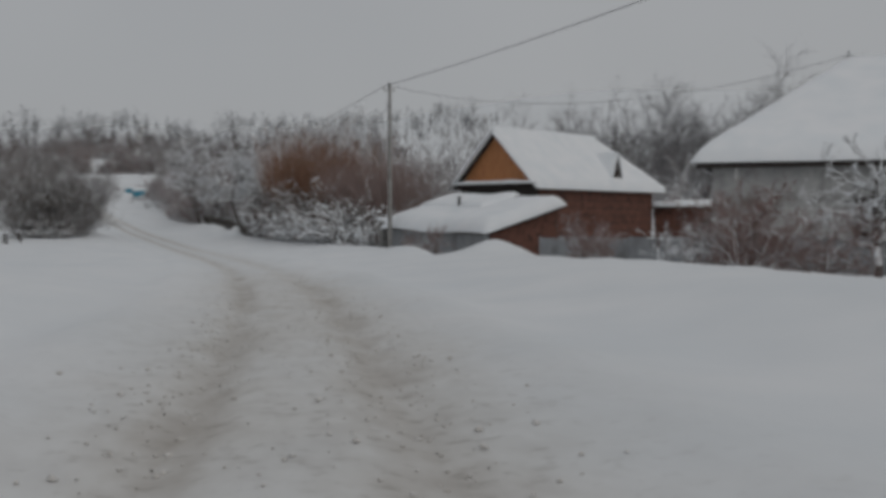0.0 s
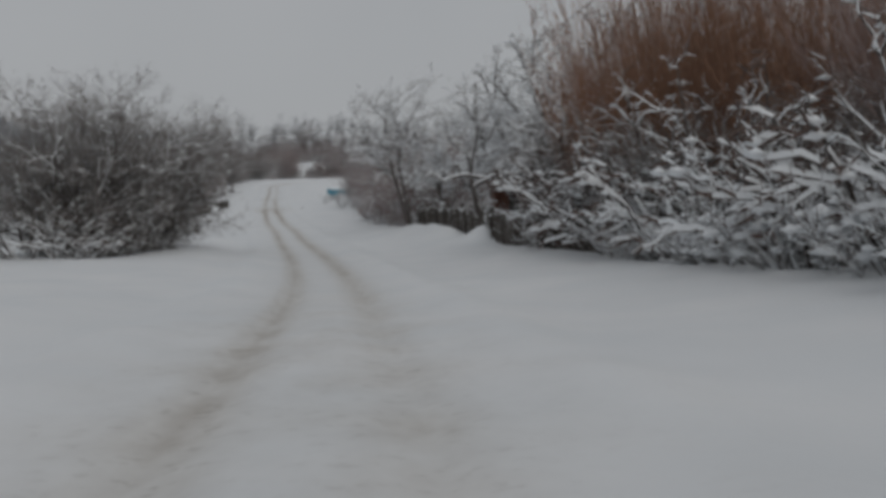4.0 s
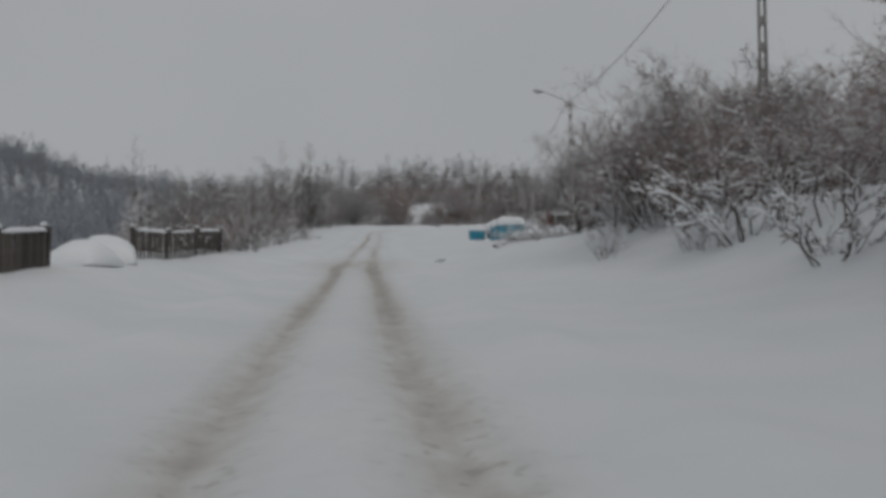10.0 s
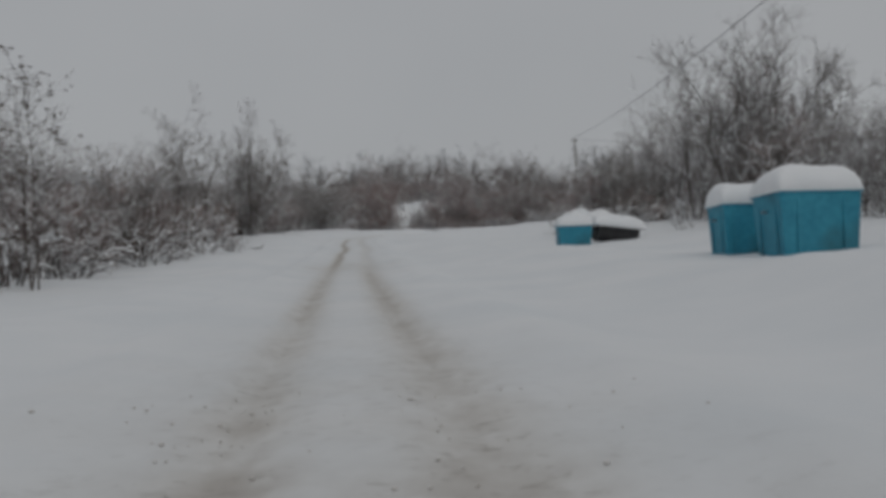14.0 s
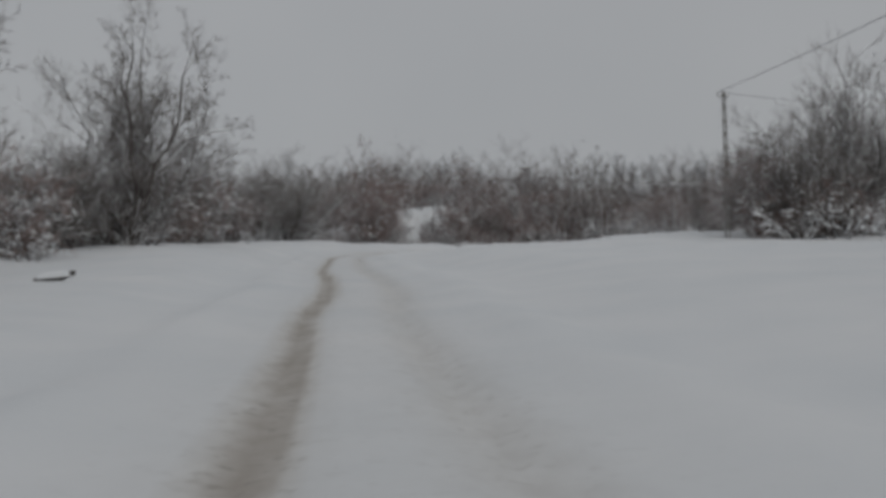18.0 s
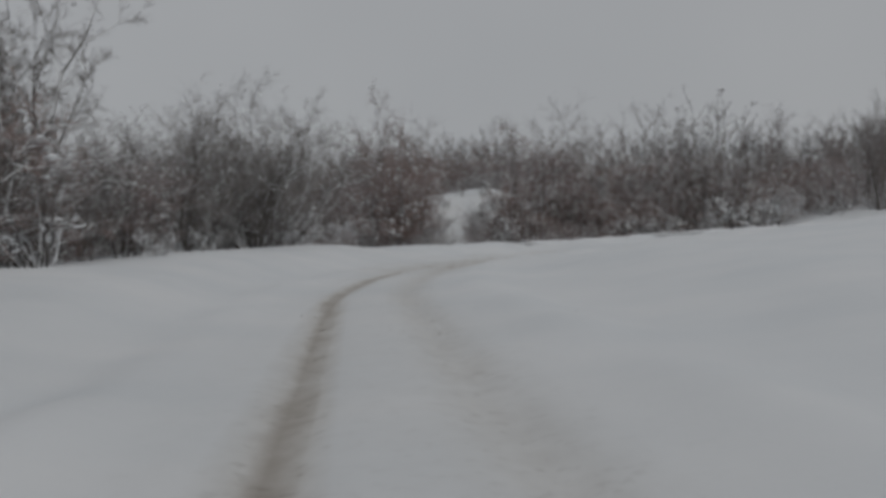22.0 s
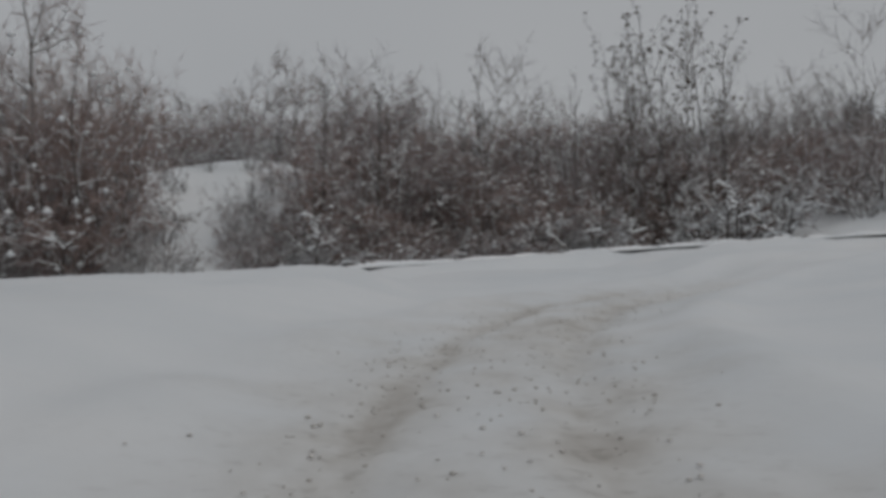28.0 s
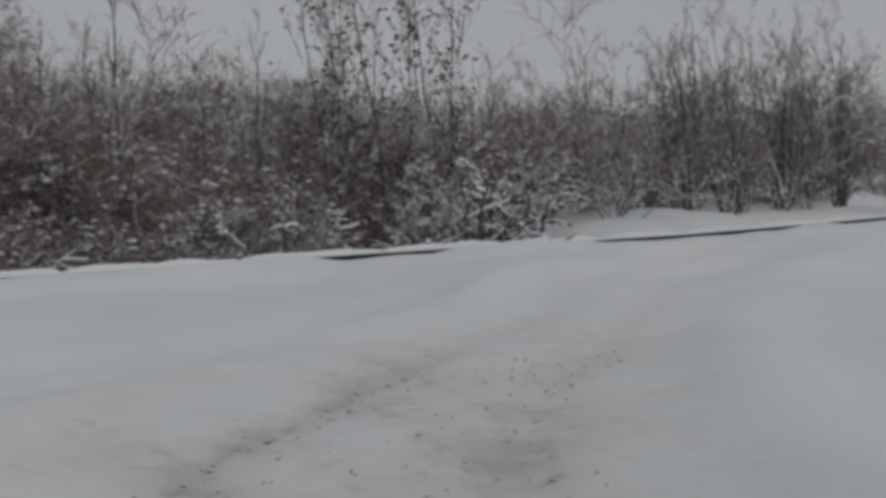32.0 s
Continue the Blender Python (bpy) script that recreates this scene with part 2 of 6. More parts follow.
PALE_METAL = plain("pale_tank_sheet", (0.5, 0.5, 0.5), (0.66, 0.66, 0.65), 2.0, 0.5)
WINDOW_DARK = plain("window_glass", (0.02, 0.022, 0.025), (0.045, 0.05, 0.055), 1.0, 0.08, 0.0, 0.02)
CLOD = plain("dirty_snow_clod", (0.52, 0.49, 0.45), (0.74, 0.73, 0.72), 7.0, 0.9)
EARTH = plain("frozen_mud", (0.07, 0.06, 0.052), (0.15, 0.13, 0.11), 6.0, 0.9)


# ------------------------------------------------------------ mesh helpers
def part(name, bm, mat, parent, label="", smooth=False):
    me = bpy.data.meshes.new(name)
    bmesh.ops.recalc_face_normals(bm, faces=bm.faces)
    bm.to_mesh(me)
    bm.free()
    me.materials.append(mat)
    if smooth:
        me.polygons.foreach_set("use_smooth", [True] * len(me.polygons))
    ob = new(name, me)
    ob.parent = parent
    return tagged(ob, label)


def raw_part(name, verts, faces, mat, parent=None, label="", smooth=False):
    """A mesh from vertex and face arrays (faces of one size)."""
    me = bpy.data.meshes.new(name)
    k = faces.shape[1]
    me.vertices.add(len(verts))
    me.vertices.foreach_set("co", np.ascontiguousarray(verts, dtype=np.float32).ravel())
    me.loops.add(faces.size)
    me.loops.foreach_set("vertex_index", np.ascontiguousarray(faces, dtype=np.int32).ravel())
    me.polygons.add(len(faces))
    me.polygons.foreach_set("loop_start", np.arange(0, faces.size, k, dtype=np.int32))
    me.polygons.foreach_set("use_smooth", np.full(len(faces), smooth))
    me.update(calc_edges=True)
    me.materials.append(mat)
    ob = new(name, me)
    ob.parent = parent
    return tagged(ob, label)


def thing(name, label, category, m=None, group="", kind=""):
    ob = new(name)
    ob.empty_display_size = 0.2
    if m is not None:
        ob.matrix_basis = m
    return tagged(ob, label, category, group, kind)


def box(bm, size, centre, m=None, bevel=0.0):
    mat = Matrix.Translation(centre) @ Matrix.Diagonal((*size, 1))
    if m is not None:
        mat = m @ mat
    made = bmesh.ops.create_cube(bm, size=1.0, matrix=mat)["verts"]
    if bevel:
        edges = list({e for v in made for e in v.link_edges})
        bmesh.ops.bevel(bm, geom=edges, offset=bevel, segments=2, affect="EDGES", profile=0.6)
    return bm


def boxed(size, centre, m=None, bevel=0.01):
    return box(bmesh.new(), size, centre, m, bevel)


def rod(bm, a, b, r1, r2=None, sides=8):
    a, b = Vector(a), Vector(b)
    r2 = r1 if r2 is None else r2
    turn = (b - a).to_track_quat("Z", "Y").to_matrix().to_4x4()
    bmesh.ops.create_cone(bm, cap_ends=True, segments=sides, radius1=r1, radius2=r2, depth=(b - a).length,
                          matrix=Matrix.Translation((a + b) / 2) @ turn)
    return bm


def poly(bm, points, thick):
    """A flat panel through the points, with thickness along its normal."""
    vs = [bm.verts.new(p) for p in points]
    f = bm.faces.new(vs)
    f.normal_update()
    made = bmesh.ops.extrude_face_region(bm, geom=[f])
    off = f.normal * thick
    bmesh.ops.translate(bm, vec=-off, verts=[g for g in made["geom"] if isinstance(g, bmesh.types.BMVert)])
    return bm


def pillow(sx, sy, h, seed=0, n=14, m=12, power=4.0, rough=0.12, sag=0.0):
    """Snow lying on a rectangle: a rounded slab with an uneven top."""
    bm = bmesh.new()
    rows = []
    for i in range(n + 1):
        row = []
        for j in range(m + 1):
            a, b = 2 * i / n - 1, 2 * j / m - 1
            a, b = math.copysign(abs(a) ** 0.7, a), math.copysign(abs(b) ** 0.7, b)
            e = max(0.0, (1 - abs(a) ** power) * (1 - abs(b) ** power)) ** 0.45
            k = noise.noise((a * sx * 0.5 + seed * 7.1, b * sy * 0.5, seed * 3.3))
            wob = 1 + 0.04 * noise.noise((a * 3, b * 3, seed))
            row.append(bm.verts.new((a * sx / 2 * wob, b * sy / 2 * wob, e * h * (1 + rough * 2 * k) - sag * (1 - e))))
        rows.append(row)
    low = [[bm.verts.new((v.co.x * 0.97, v.co.y * 0.97, -0.02 - sag)) if i in (0, n) or j in (0, m) else None for j, v in enumerate(r)] for i, r in enumerate(rows)]
    for i in range(n):
        for j in range(m):
            bm.faces.new((rows[i][j], rows[i + 1][j], rows[i + 1][j + 1], rows[i][j + 1]))
    ring = [(i, 0) for i in range(n)] + [(n, j) for j in range(m)] + [(i, m) for i in range(n, 0, -1)] + [(0, j) for j in range(m, 0, -1)]
    for (i, j), (p, q) in zip(ring, ring[1:] + ring[:1]):
        bm.faces.new((rows[i][j], low[i][j], low[p][q], rows[p][q]))
    bm.faces.new([low[i][j] for i, j in ring])
    return bm


# ------------------------------------------------------------ the lie of the land
# the track's centre: y, x, height
ROAD = np.array([
    (-400, -75, 4.0), (-150, -16, 2.4), (-95, -3.6, 1.55), (-78, -0.1, 1.26), (-64, 1.6, 1.02), (-50, 2.3, 0.75), (-35, 2.2, 0.44), (0, 0.0, -0.03),
    (14, -1.6, 0.09), (28, -3.6, 0.39), (41, -5.7, 0.78), (55, -7.7, 1.39), (67, -10.0, 2.01), (80, -12.0, 2.64), (93, -13.9, 3.30),
    (105, -15.9, 4.02), (118, -17.6, 4.75), (147, -21.6, 6.63), (167, -24.0, 8.11), (185, -26.5, 9.76), (202, -28.6, 11.17),
    (216, -30.2, 12.41), (222, -30.0, 12.90), (235, -28.3, 13.92), (244, -25.0, 14.55), (255, -20.0, 15.4)])
# where the wheels turn off along the cross road: x, y
TURN_OFF = np.array([(-29.2, 207), (-29.95, 214), (-29.95, 221), (-29.4, 228), (-28.1, 235), (-26.9, 239.3), (-24.85, 244.7), (-22.0, 249.4), (-17.7, 253.1), (-13, 256.1), (-6, 258.8), (6, 261), (30, 262.6), (120, 264)])


def smooth01(a):
    a = np.clip(a, 0, 1)
    return a * a * (3 - 2 * a)


def wave(x, y, s, seed):
    """A cheap smooth unevenness of about unit height and size s."""
    r = np.random.RandomState(seed)
    out = 0
    for _ in range(6):
        a, f, p = r.uniform(0, 6.28), r.uniform(0.6, 1.6) / s, r.uniform(0, 6.28)
        out = out + np.sin(6.28 * f * (x * math.cos(a) + y * math.sin(a)) + p)
    return out / 3.5


def road_x(y):
    return sum(np.interp(y + d, ROAD[:, 0], ROAD[:, 1]) for d in (-7.0, -3.5, 0.0, 3.5, 7.0)) / 5


def road_z(y):
    k = np.array([-3.0, 0.0, 3.0])
    return sum(np.interp(y + d, ROAD[:, 0], ROAD[:, 2]) for d in k) / 3


def wheel_distance(x, y):
    """The way across from the track's centre line, and whether it lies in the turn-off."""
    x, y = np.asarray(x, float), np.asarray(y, float)
    x, y = np.atleast_1d(x), np.atleast_1d(y)
    d = (x - road_x(y) - 0.35 * smooth01((y - 172) / 8) * (1 - smooth01((y - 183) / 12))) * 0.99
    near = (y > 210.5) & (y < 275) & (x > -45)
    if near.any():
        P = np.stack([np.interp(np.linspace(0, 1, 220), np.linspace(0, 1, len(TURN_OFF)), TURN_OFF[:, k]) for k in (0, 1)], 1)
        xs, ys = x[near], y[near]
        best, side = np.full(xs.shape, 1e9), np.zeros(xs.shape)
        for a, b in zip(P[:-1], P[1:]):
            ab = b - a
            t = np.clip(((xs - a[0]) * ab[0] + (ys - a[1]) * ab[1]) / (ab @ ab), 0, 1)
            dx, dy = xs - a[0] - t * ab[0], ys - a[1] - t * ab[1]
            q = np.hypot(dx, dy)
            s = np.sign(ab[1] * dx - ab[0] * dy)
            hit = q < best
            best, side = np.where(hit, q, best), np.where(hit, s, side)
        d = d.copy()
        d[near] = best * side
    return d


def cross_y(x):
    """The line of the guard rail beyond the cross road."""
    return 266.3 + 0.055 * (x + 8)


# the top of the rail: x, height
RAIL = np.array([(-60, 16.36), (-40, 16.42), (-30, 16.46), (-21, 16.58), (-14, 16.76), (-10, 16.86), (-3, 16.97), (1, 17.07), (6, 17.25), (13, 17.52), (36, 18.4)])


def rail_line(x):
    """The height of the rail's middle."""
    return np.interp(x, RAIL[:, 0], RAIL[:, 1])


def rail_bare(x):
    """Where the ploughed ridge is low and the rail shows."""
    out = 0
    for a, b in ((-24.2, -22.8), (-14.5, -10.1), (-5.4, 6.0), (6.8, 14)):
        out = out + smooth01((x - a + 0.8) / 1.6) * (1 - smooth01((x - b + 0.8) / 1.6))
    return out


def height(x, y):
    x, y = np.asarray(x, float), np.asarray(y, float)
    u = x - road_x(y)
    z = road_z(y)
    up = np.where(y > 255, (np.minimum(y, 264) - 255) * 0.11, 0)
    z = z + up
    village = 1 - smooth01((y + 5) / 30)
    # right-hand side
    bank = np.exp(-((y - 113) / 17) ** 4)
    r = np.maximum(u, 0)
    right = 0.45 * smooth01((r - 3.5) / 5) - village * 0.55 * smooth01((r - 8) / 8) + (1 - village) * 0.9 * smooth01((r - 10) / 12) * (1 - 0.85 * np.exp(-((y - 205) / 19) ** 4)) + bank * 0.85 * smooth01((r - 5.5) / 5) + 1.9 * np.exp(-((y - 82) / 20) ** 4) * smooth01((r - 7.0) / 6)
    right = right + 32 * smooth01((r - 60) / 260) + 16 * smooth01((r - 320) / 300)
    # left-hand side
    q = np.maximum(-u, 0)
    left = 0.30 * smooth01((q - 2.6) / 2.2) - (1 - village * 0.6) * 5.0 * smooth01((q - 11) / 45) - 6.0 * smooth01((q - 50) / 90)
    left = left + (0.62 * smooth01((y - 176) / 26) - 0.25 * np.exp(-((y - 140) / 24) ** 4)) * smooth01((q - 2.2) / 5.0)
    left = left + (0.12 + 0.32 * smooth01((y - 60) / 14) + 0.12 * smooth01((y - 78) / 9)) * smooth01((y - 46) / 12) * (1 - smooth01((y - 99) / 9)) * smooth01((q - 3.0) / 5.0)
    left = left + 31 * np.exp(-(((x + 238) / 60) ** 2 + ((y - 400) / 85) ** 2)) + 50 * np.exp(-(((x + 300) / 190) ** 2 + ((y - 880) / 170) ** 2)) + 60 * smooth01((q - 380) / 420)
    z = z + np.where(u > 0, right, left)
    # past the guard rail the ground dips, then climbs to the woods
    w = y - cross_y(x)
    flat = smooth01((y - 225) / 35)
    level = 16.35 + 0.02 * (np.clip(x, -60, 60) + 8)
    side = np.where(u > 0, right, np.where(q < 30, left, left))
    near = np.clip(1 - np.abs(x + 10) / 150, 0, 1)
    z = z * (1 - flat) + flat * (np.minimum(road_z(y) + up, level) + (side - np.clip(side, -0.2, 0.75)) * (1 - near) + np.clip(side, 0.0, 0.75))
    past = smooth01(w / 4)
    climb = -0.5 * past + 5.0 * smooth01((w - 5) / 13) + 9.0 * smooth01((w - 16) / 90) + 23 * smooth01((w - 95) / 130)
    notch = 1 - 0.25 * np.exp(-((x - 8) / 12) ** 2) * smooth01((w - 4) / 6)
    # the open snow slope with its sharp brow, and the higher verge further along
    climb = climb + np.exp(-((x + 26) / 8.5) ** 4) * (6.5 * smooth01((w - 2.5) / 12) - 5.0 * smooth01((w - 5) / 13)) * (1 - 0.6 * smooth01((w - 15) / 6))
    climb = climb + smooth01((x + 6) / 9) * (0.5 * past + 1.3 * smooth01(w / 5)) * (1 - smooth01((w - 8) / 12))
    z = z + np.where(w > 0, climb * notch, 0)
    z = z + 0.25 * smooth01((-31.5 - x) / 3) * np.exp(-((y - 238) / 9) ** 2)
    # drifts, growing away from the wheels
    d = np.abs(wheel_distance(x, y))
    away = smooth01((d - 1.6) / 3.0)
    z = z + away * (0.10 * wave(x, y, 9.0, 3) + 0.035 * wave(x, y, 2.3, 4)) * np.clip(1.2 - np.abs(u) / 400, 0.3, 1)
    # berm at the track's edge and the two ruts
    z = z + 0.13 * np.exp(-((d - 2.3) / 0.55) ** 2) * (1 + 0.7 * wave(x, y, 5.0, 5))
    z = z - 0.085 * np.exp(-((d - 0.76) / 0.26) ** 2) * (1 + 0.25 * wave(x, y, 9.0, 6))
    z = z + 0.008 * wave(x, y, 2.4, 7) * np.exp(-(d / 2.2) ** 2)
    z = z + 0.014 * wave(x, y, 0.9, 9) * np.exp(-(d / 2.4) ** 4) * (smooth01((y - 219) / 10) + 0.7 - 0.7 * smooth01((y + 62) / 22) + 2.3 * np.exp(-((y - 107) / 8) ** 2))
    k = smooth01((y - 238) / 10) * (w < 0.5) * (1 - smooth01((np.abs(x + 5) - 45) / 20))
    z = z - k * np.maximum(0, z - (rail_line(x) - 0.12 - 0.18 * smooth01((x + 18) / 6)))
    # a straight snow ridge ploughed up along the rail
    ridge = rail_line(x) + 0.10 + 0.06 * smooth01((x + 20) / 6) - 0.16 * rail_bare(x) + 0.03 * wave(x, y, 3.0, 8)
    hold = np.exp(-(np.abs(w + 0.7) / 1.5) ** 3) * smooth01((y - 240) / 12) * (1 - smooth01((np.abs(x + 5) - 45) / 20))
    z = z * (1 - hold) + ridge * hold
    # a heap pushed up before the lean-to
    z = z + 0.42 * np.exp(-(((x - 11.3) / 1.5) ** 2 + ((y + 31.0) / 2.6) ** 2)) + 0.9 * np.exp(-(((x - 13.7) / 1.7) ** 2 + ((y + 36.2) / 2.2) ** 2)) - 0.25 * np.exp(-(((x - 11) / 2.6) ** 2 + ((y + 37.0) / 4.5) ** 2)) - 0.75 * np.exp(-(((x - 13.0) / 1.4) ** 2 + ((y + 32.8) / 2.0) ** 2)) - 0.7 * np.exp(-(((x - 15.3) / 4.0) ** 2 + ((y + 28.0) / 4.0) ** 2))
    # a drift along the foot of the garden fence
    z = z + (0.42 + 0.16 * wave(x, y, 4.0, 31)) * np.exp(-((x - np.interp(y, [28, 37, 45.5], [4.35, 3.25, 1.75])) / 0.75) ** 2) * smooth01((y - 28) / 3) * (1 - smooth01((y - 42) / 4))
    # snow drifted up where the left fence turns down the slope
    z = z + 0.25 * np.exp(-(((x + 20.4) / 2.4) ** 2 + ((y - 98.5) / 3.0) ** 2)) + 0.34 * np.exp(-(((x + 25.6) / 2.6) ** 2 + ((y - 113.5) / 4.5) ** 2))
    z = z + 0.72 * np.exp(-(((x - 5.4) / 0.9) ** 2 + ((y - 25.4) / 1.4) ** 2))
    return z


def hz(x, y):
    return float(height(np.array([x]), np.array([y]))[0])


def make_ground():
    def spread(first, step, grow, last):
        out = [first]
        while out[-1] < last:
            out.append(out[-1] + step)
            step *= grow
        return out
    side = spread(3.6, 0.20, 1.032, 46) 
    side = side + spread(side[-1] + 2.5, 3.0, 1.14, 1500)
    us = np.array([-v for v in side[::-1]] + list(np.arange(-3.4, 3.5, 0.2)) + side)
    ys = np.array([-v for v in spread(84, 1.0, 1.16, 1400)[::-1]] + list(np.arange(-83, 272, 0.42)) + spread(272.4, 0.5, 1.09, 2600))
    U, Y = np.meshgrid(us, ys)
    X = U + road_x(Y)
    Z = np.concatenate([height(X[i:i + 60], Y[i:i + 60]) for i in range(0, len(ys), 60)])
    d = np.abs(wheel_distance(X, Y))
    signed = wheel_distance(X, Y)
    late = smooth01((Y - 145) / 20)
    end = smooth01((Y - 219) / 12)
    early = smooth01((Y + 60) / 12) * (1 - smooth01((Y + 10) / 16))
    rut = np.exp(-(np.abs(signed + 0.76) / (0.32 - 0.05 * late - 0.05 * smooth01((Y - 185) / 12))) ** 2.6) * (1 + 0.5 * late - 0.8 * smooth01((Y - 225) / 11) - 0.28 * early) + np.exp(-(np.abs(signed - 0.76) / 0.37) ** 2.4) * (1 - 0.5 * late - 0.1 * end - 0.58 * early)
    middle = np.exp(-(d / 1.7) ** 4)
    start = 1 - smooth01((Y + 62) / 22)
    patchy = np.clip(0.5 + 0.5 * wave(X, Y, 1.3, 23) + 0.35 * wave(X, Y, 3.1, 24), 0, 1)
    churn = (0.42 + 0.16 * patchy) * start + 0.26 * early * patchy + 0.62 * np.exp(-((Y - 109) / 10) ** 2) * (0.4 + patchy) + 0.22 * np.exp(-((Y - 153) / 7) ** 2) + 0.62 * end * patchy
    dirt = np.clip(rut * (0.70 + 0.14 * np.exp(-((Y - 91) / 16) ** 4) + 0.08 * wave(X, Y, 14.0, 21)) * (1 - 0.62 * start) * (1 - 0.4 * np.exp(-((Y - 153) / 8) ** 2)) * (1 - 0.42 * np.exp(-((Y - 112) / 10) ** 2)) + middle * (0.12 + churn * 0.55) + churn * 0.4 * np.exp(-(d / 2.8) ** 4), 0, 1 - 0.2 * end)
    for a, b, s in ((-23.0, 156.8, 0.40), (-22.7, 156.3, 0.3), (-23.6, 153.0, 0.35), (-24.1, 153.4, 0.25), (-22.4, 151.6, 0.4)):
        dirt = np.clip(dirt + 0.38 * np.exp(-(((X - a) / s) ** 2 + ((Y - b) / (1.7 * s)) ** 2)), 0, 1)
    dirt = dirt * (1 - 0.85 * smooth01((X + 21.5) / 7) * (Y > 236))
    dirt[(Y < -120) | (np.abs(U) > 40)] = 0
    n, m = X.shape
    idx = np.arange(n * m).reshape(n, m)
    F = np.stack([idx[:-1, :-1], idx[:-1, 1:], idx[1:, 1:], idx[1:, :-1]], -1).reshape(-1, 4)
    ob = raw_part("ground", np.stack([X, Y, Z], -1).reshape(-1, 3), F, SNOW, smooth=True)
    at = ob.data.attributes.new("dirt", "FLOAT", "POINT")
    at.data.foreach_set("value", dirt.astype(np.float32).ravel())
    return tagged(ob, "snow-covered ground with two brown wheel ruts", "ground", kind="structure")


ground = make_ground()


# ------------------------------------------------------------ plants
def unit(v):
    return v / np.maximum(np.linalg.norm(v, axis=-1, keepdims=True), 1e-6)


def tubes(P, R, sides, snow=0.0, tip=True):
    """Tubes along the lines P (count, points, 3) of radii R, ending in a point; snow raises the top of level stretches."""
    B, N, _ = P.shape
    D = np.empty_like(P)
    if N > 2:
        D[:, 1:-1] = P[:, 2:] - P[:, :-2]
    D[:, 0], D[:, -1] = P[:, 1] - P[:, 0], P[:, -1] - P[:, -2]
    D = unit(D)
    S = np.cross(D, np.array([0.0, 0.0, 1.0]))
    S[np.linalg.norm(S, axis=-1) < 1e-3] = (1, 0, 0)
    S = unit(S)
    T = np.cross(S, D)
    ang = np.arange(sides) * 2 * math.pi / sides
    r = R[..., None] * np.ones(sides)
    flat = np.linalg.norm(D[..., :2], axis=-1)
    r[..., 0] += snow * flat ** 3
    V = P[:, :, None] + r[..., None] * (np.cos(ang)[:, None] * T[:, :, None] + np.sin(ang)[:, None] * S[:, :, None])
    M = N - 1 if tip else N
    V = V[:, :M].reshape(B, M * sides, 3)
    step = M * sides
    if tip:
        V = np.concatenate([V, P[:, -1:]], 1)
        step += 1
    o = (np.arange(B) * step)[:, None, None]
    k = np.arange(sides)
    q = (k + 1) % sides
    faces = []
    if M > 1:
        a = (np.arange(M - 1) * sides)[:, None]
        one = np.stack([a + k, a + q, a + sides + q], -1).reshape(-1, 3)
        two = np.stack([a + k, a + sides + q, a + sides + k], -1).reshape(-1, 3)
        faces.append((np.concatenate([one, two])[None] + o).reshape(-1, 3))
    if tip:
        last = (M - 1) * sides
        end = np.stack([last + k, last + q, np.full(sides, M * sides)], -1)
        faces.append((end[None] + o).reshape(-1, 3))
    return V.reshape(-1, 3), np.concatenate(faces)


def joined(pieces):
    vs, fs, o = [], [], 0
    for v, f in pieces:
        vs.append(v)
        fs.append(f + o)
        o += len(v)
    return np.concatenate(vs), np.concatenate(fs)


def stems(rng, count, length, lean, spread, n=6, wob=0.06, radius=0.03, up=0.0, taper=0.25):
    """Stems that rise from the ground and lean outwards."""
    az = rng.uniform(0, 6.283, count)
    ln = length * rng.uniform(0.7, 1.1, count)
    tilt = np.clip(np.abs(rng.normal(lean, lean * 0.45, count)), 0, 1.5 * lean)
    d = np.stack([np.cos(az) * np.sin(tilt), np.sin(az) * np.sin(tilt), np.cos(tilt)], -1)
    base = np.stack([np.cos(az), np.sin(az), 0 * az], -1) * (spread * np.sqrt(rng.uniform(0, 1, count)))[:, None]
    base[:, 2] = -0.25
    return line(rng, base, d, ln, n, wob, up, radius * rng.uniform(0.7, 1.2, count), taper)


def line(rng, base, d, ln, n, wob, up, r, taper):
    s = np.linspace(0, 1, n)
    P = base[:, None] + d[:, None] * (s[None, :, None] * ln[:, None, None])
    P[..., 2] += up * (s ** 2)[None] * ln[:, None]
    jig = np.cumsum(rng.normal(0, 1, P.shape) * (wob / math.sqrt(n)), axis=1) * ln[:, None, None]
    jig[:, 0] = 0
    return P + jig, r[:, None] * (1 - (1 - taper) * s)[None]


def shoots(rng, P, R, per, length, angle, n=4, start=0.25, wob=0.08, up=0.0, thin=0.55, taper=0.3, lowest=0.008, shrink=0.5):
    """Side shoots from each line."""
    B, N, _ = P.shape
    count = B * per
    who = np.repeat(np.arange(B), per)
    t = rng.uniform(start, 1.0, count) * (N - 1)
    k = np.minimum(t.astype(int), N - 2)
    f = (t - k)[:, None]
    base = P[who, k] * (1 - f) + P[who, k + 1] * f
    pd = unit(P[who, k + 1] - P[who, k])
    ran = unit(rng.normal(0, 1, (count, 3)))
    perp = unit(ran - pd * (ran * pd).sum(-1, keepdims=True))
    a = np.radians(angle) * rng.uniform(0.6, 1.3, count)[:, None]
    d = unit(pd * np.cos(a) + perp * np.sin(a) + np.array([0, 0, up]))
    whole = np.linalg.norm(P[:, -1] - P[:, 0], axis=-1)[who]
    ln = whole * length * rng.uniform(0.55, 1.2, count) * (1 - shrink * t / (N - 1))
    r = np.maximum(R[who, k] * thin, lowest)
    return line(rng, base, d, ln, n, wob, 0.0, r, taper)


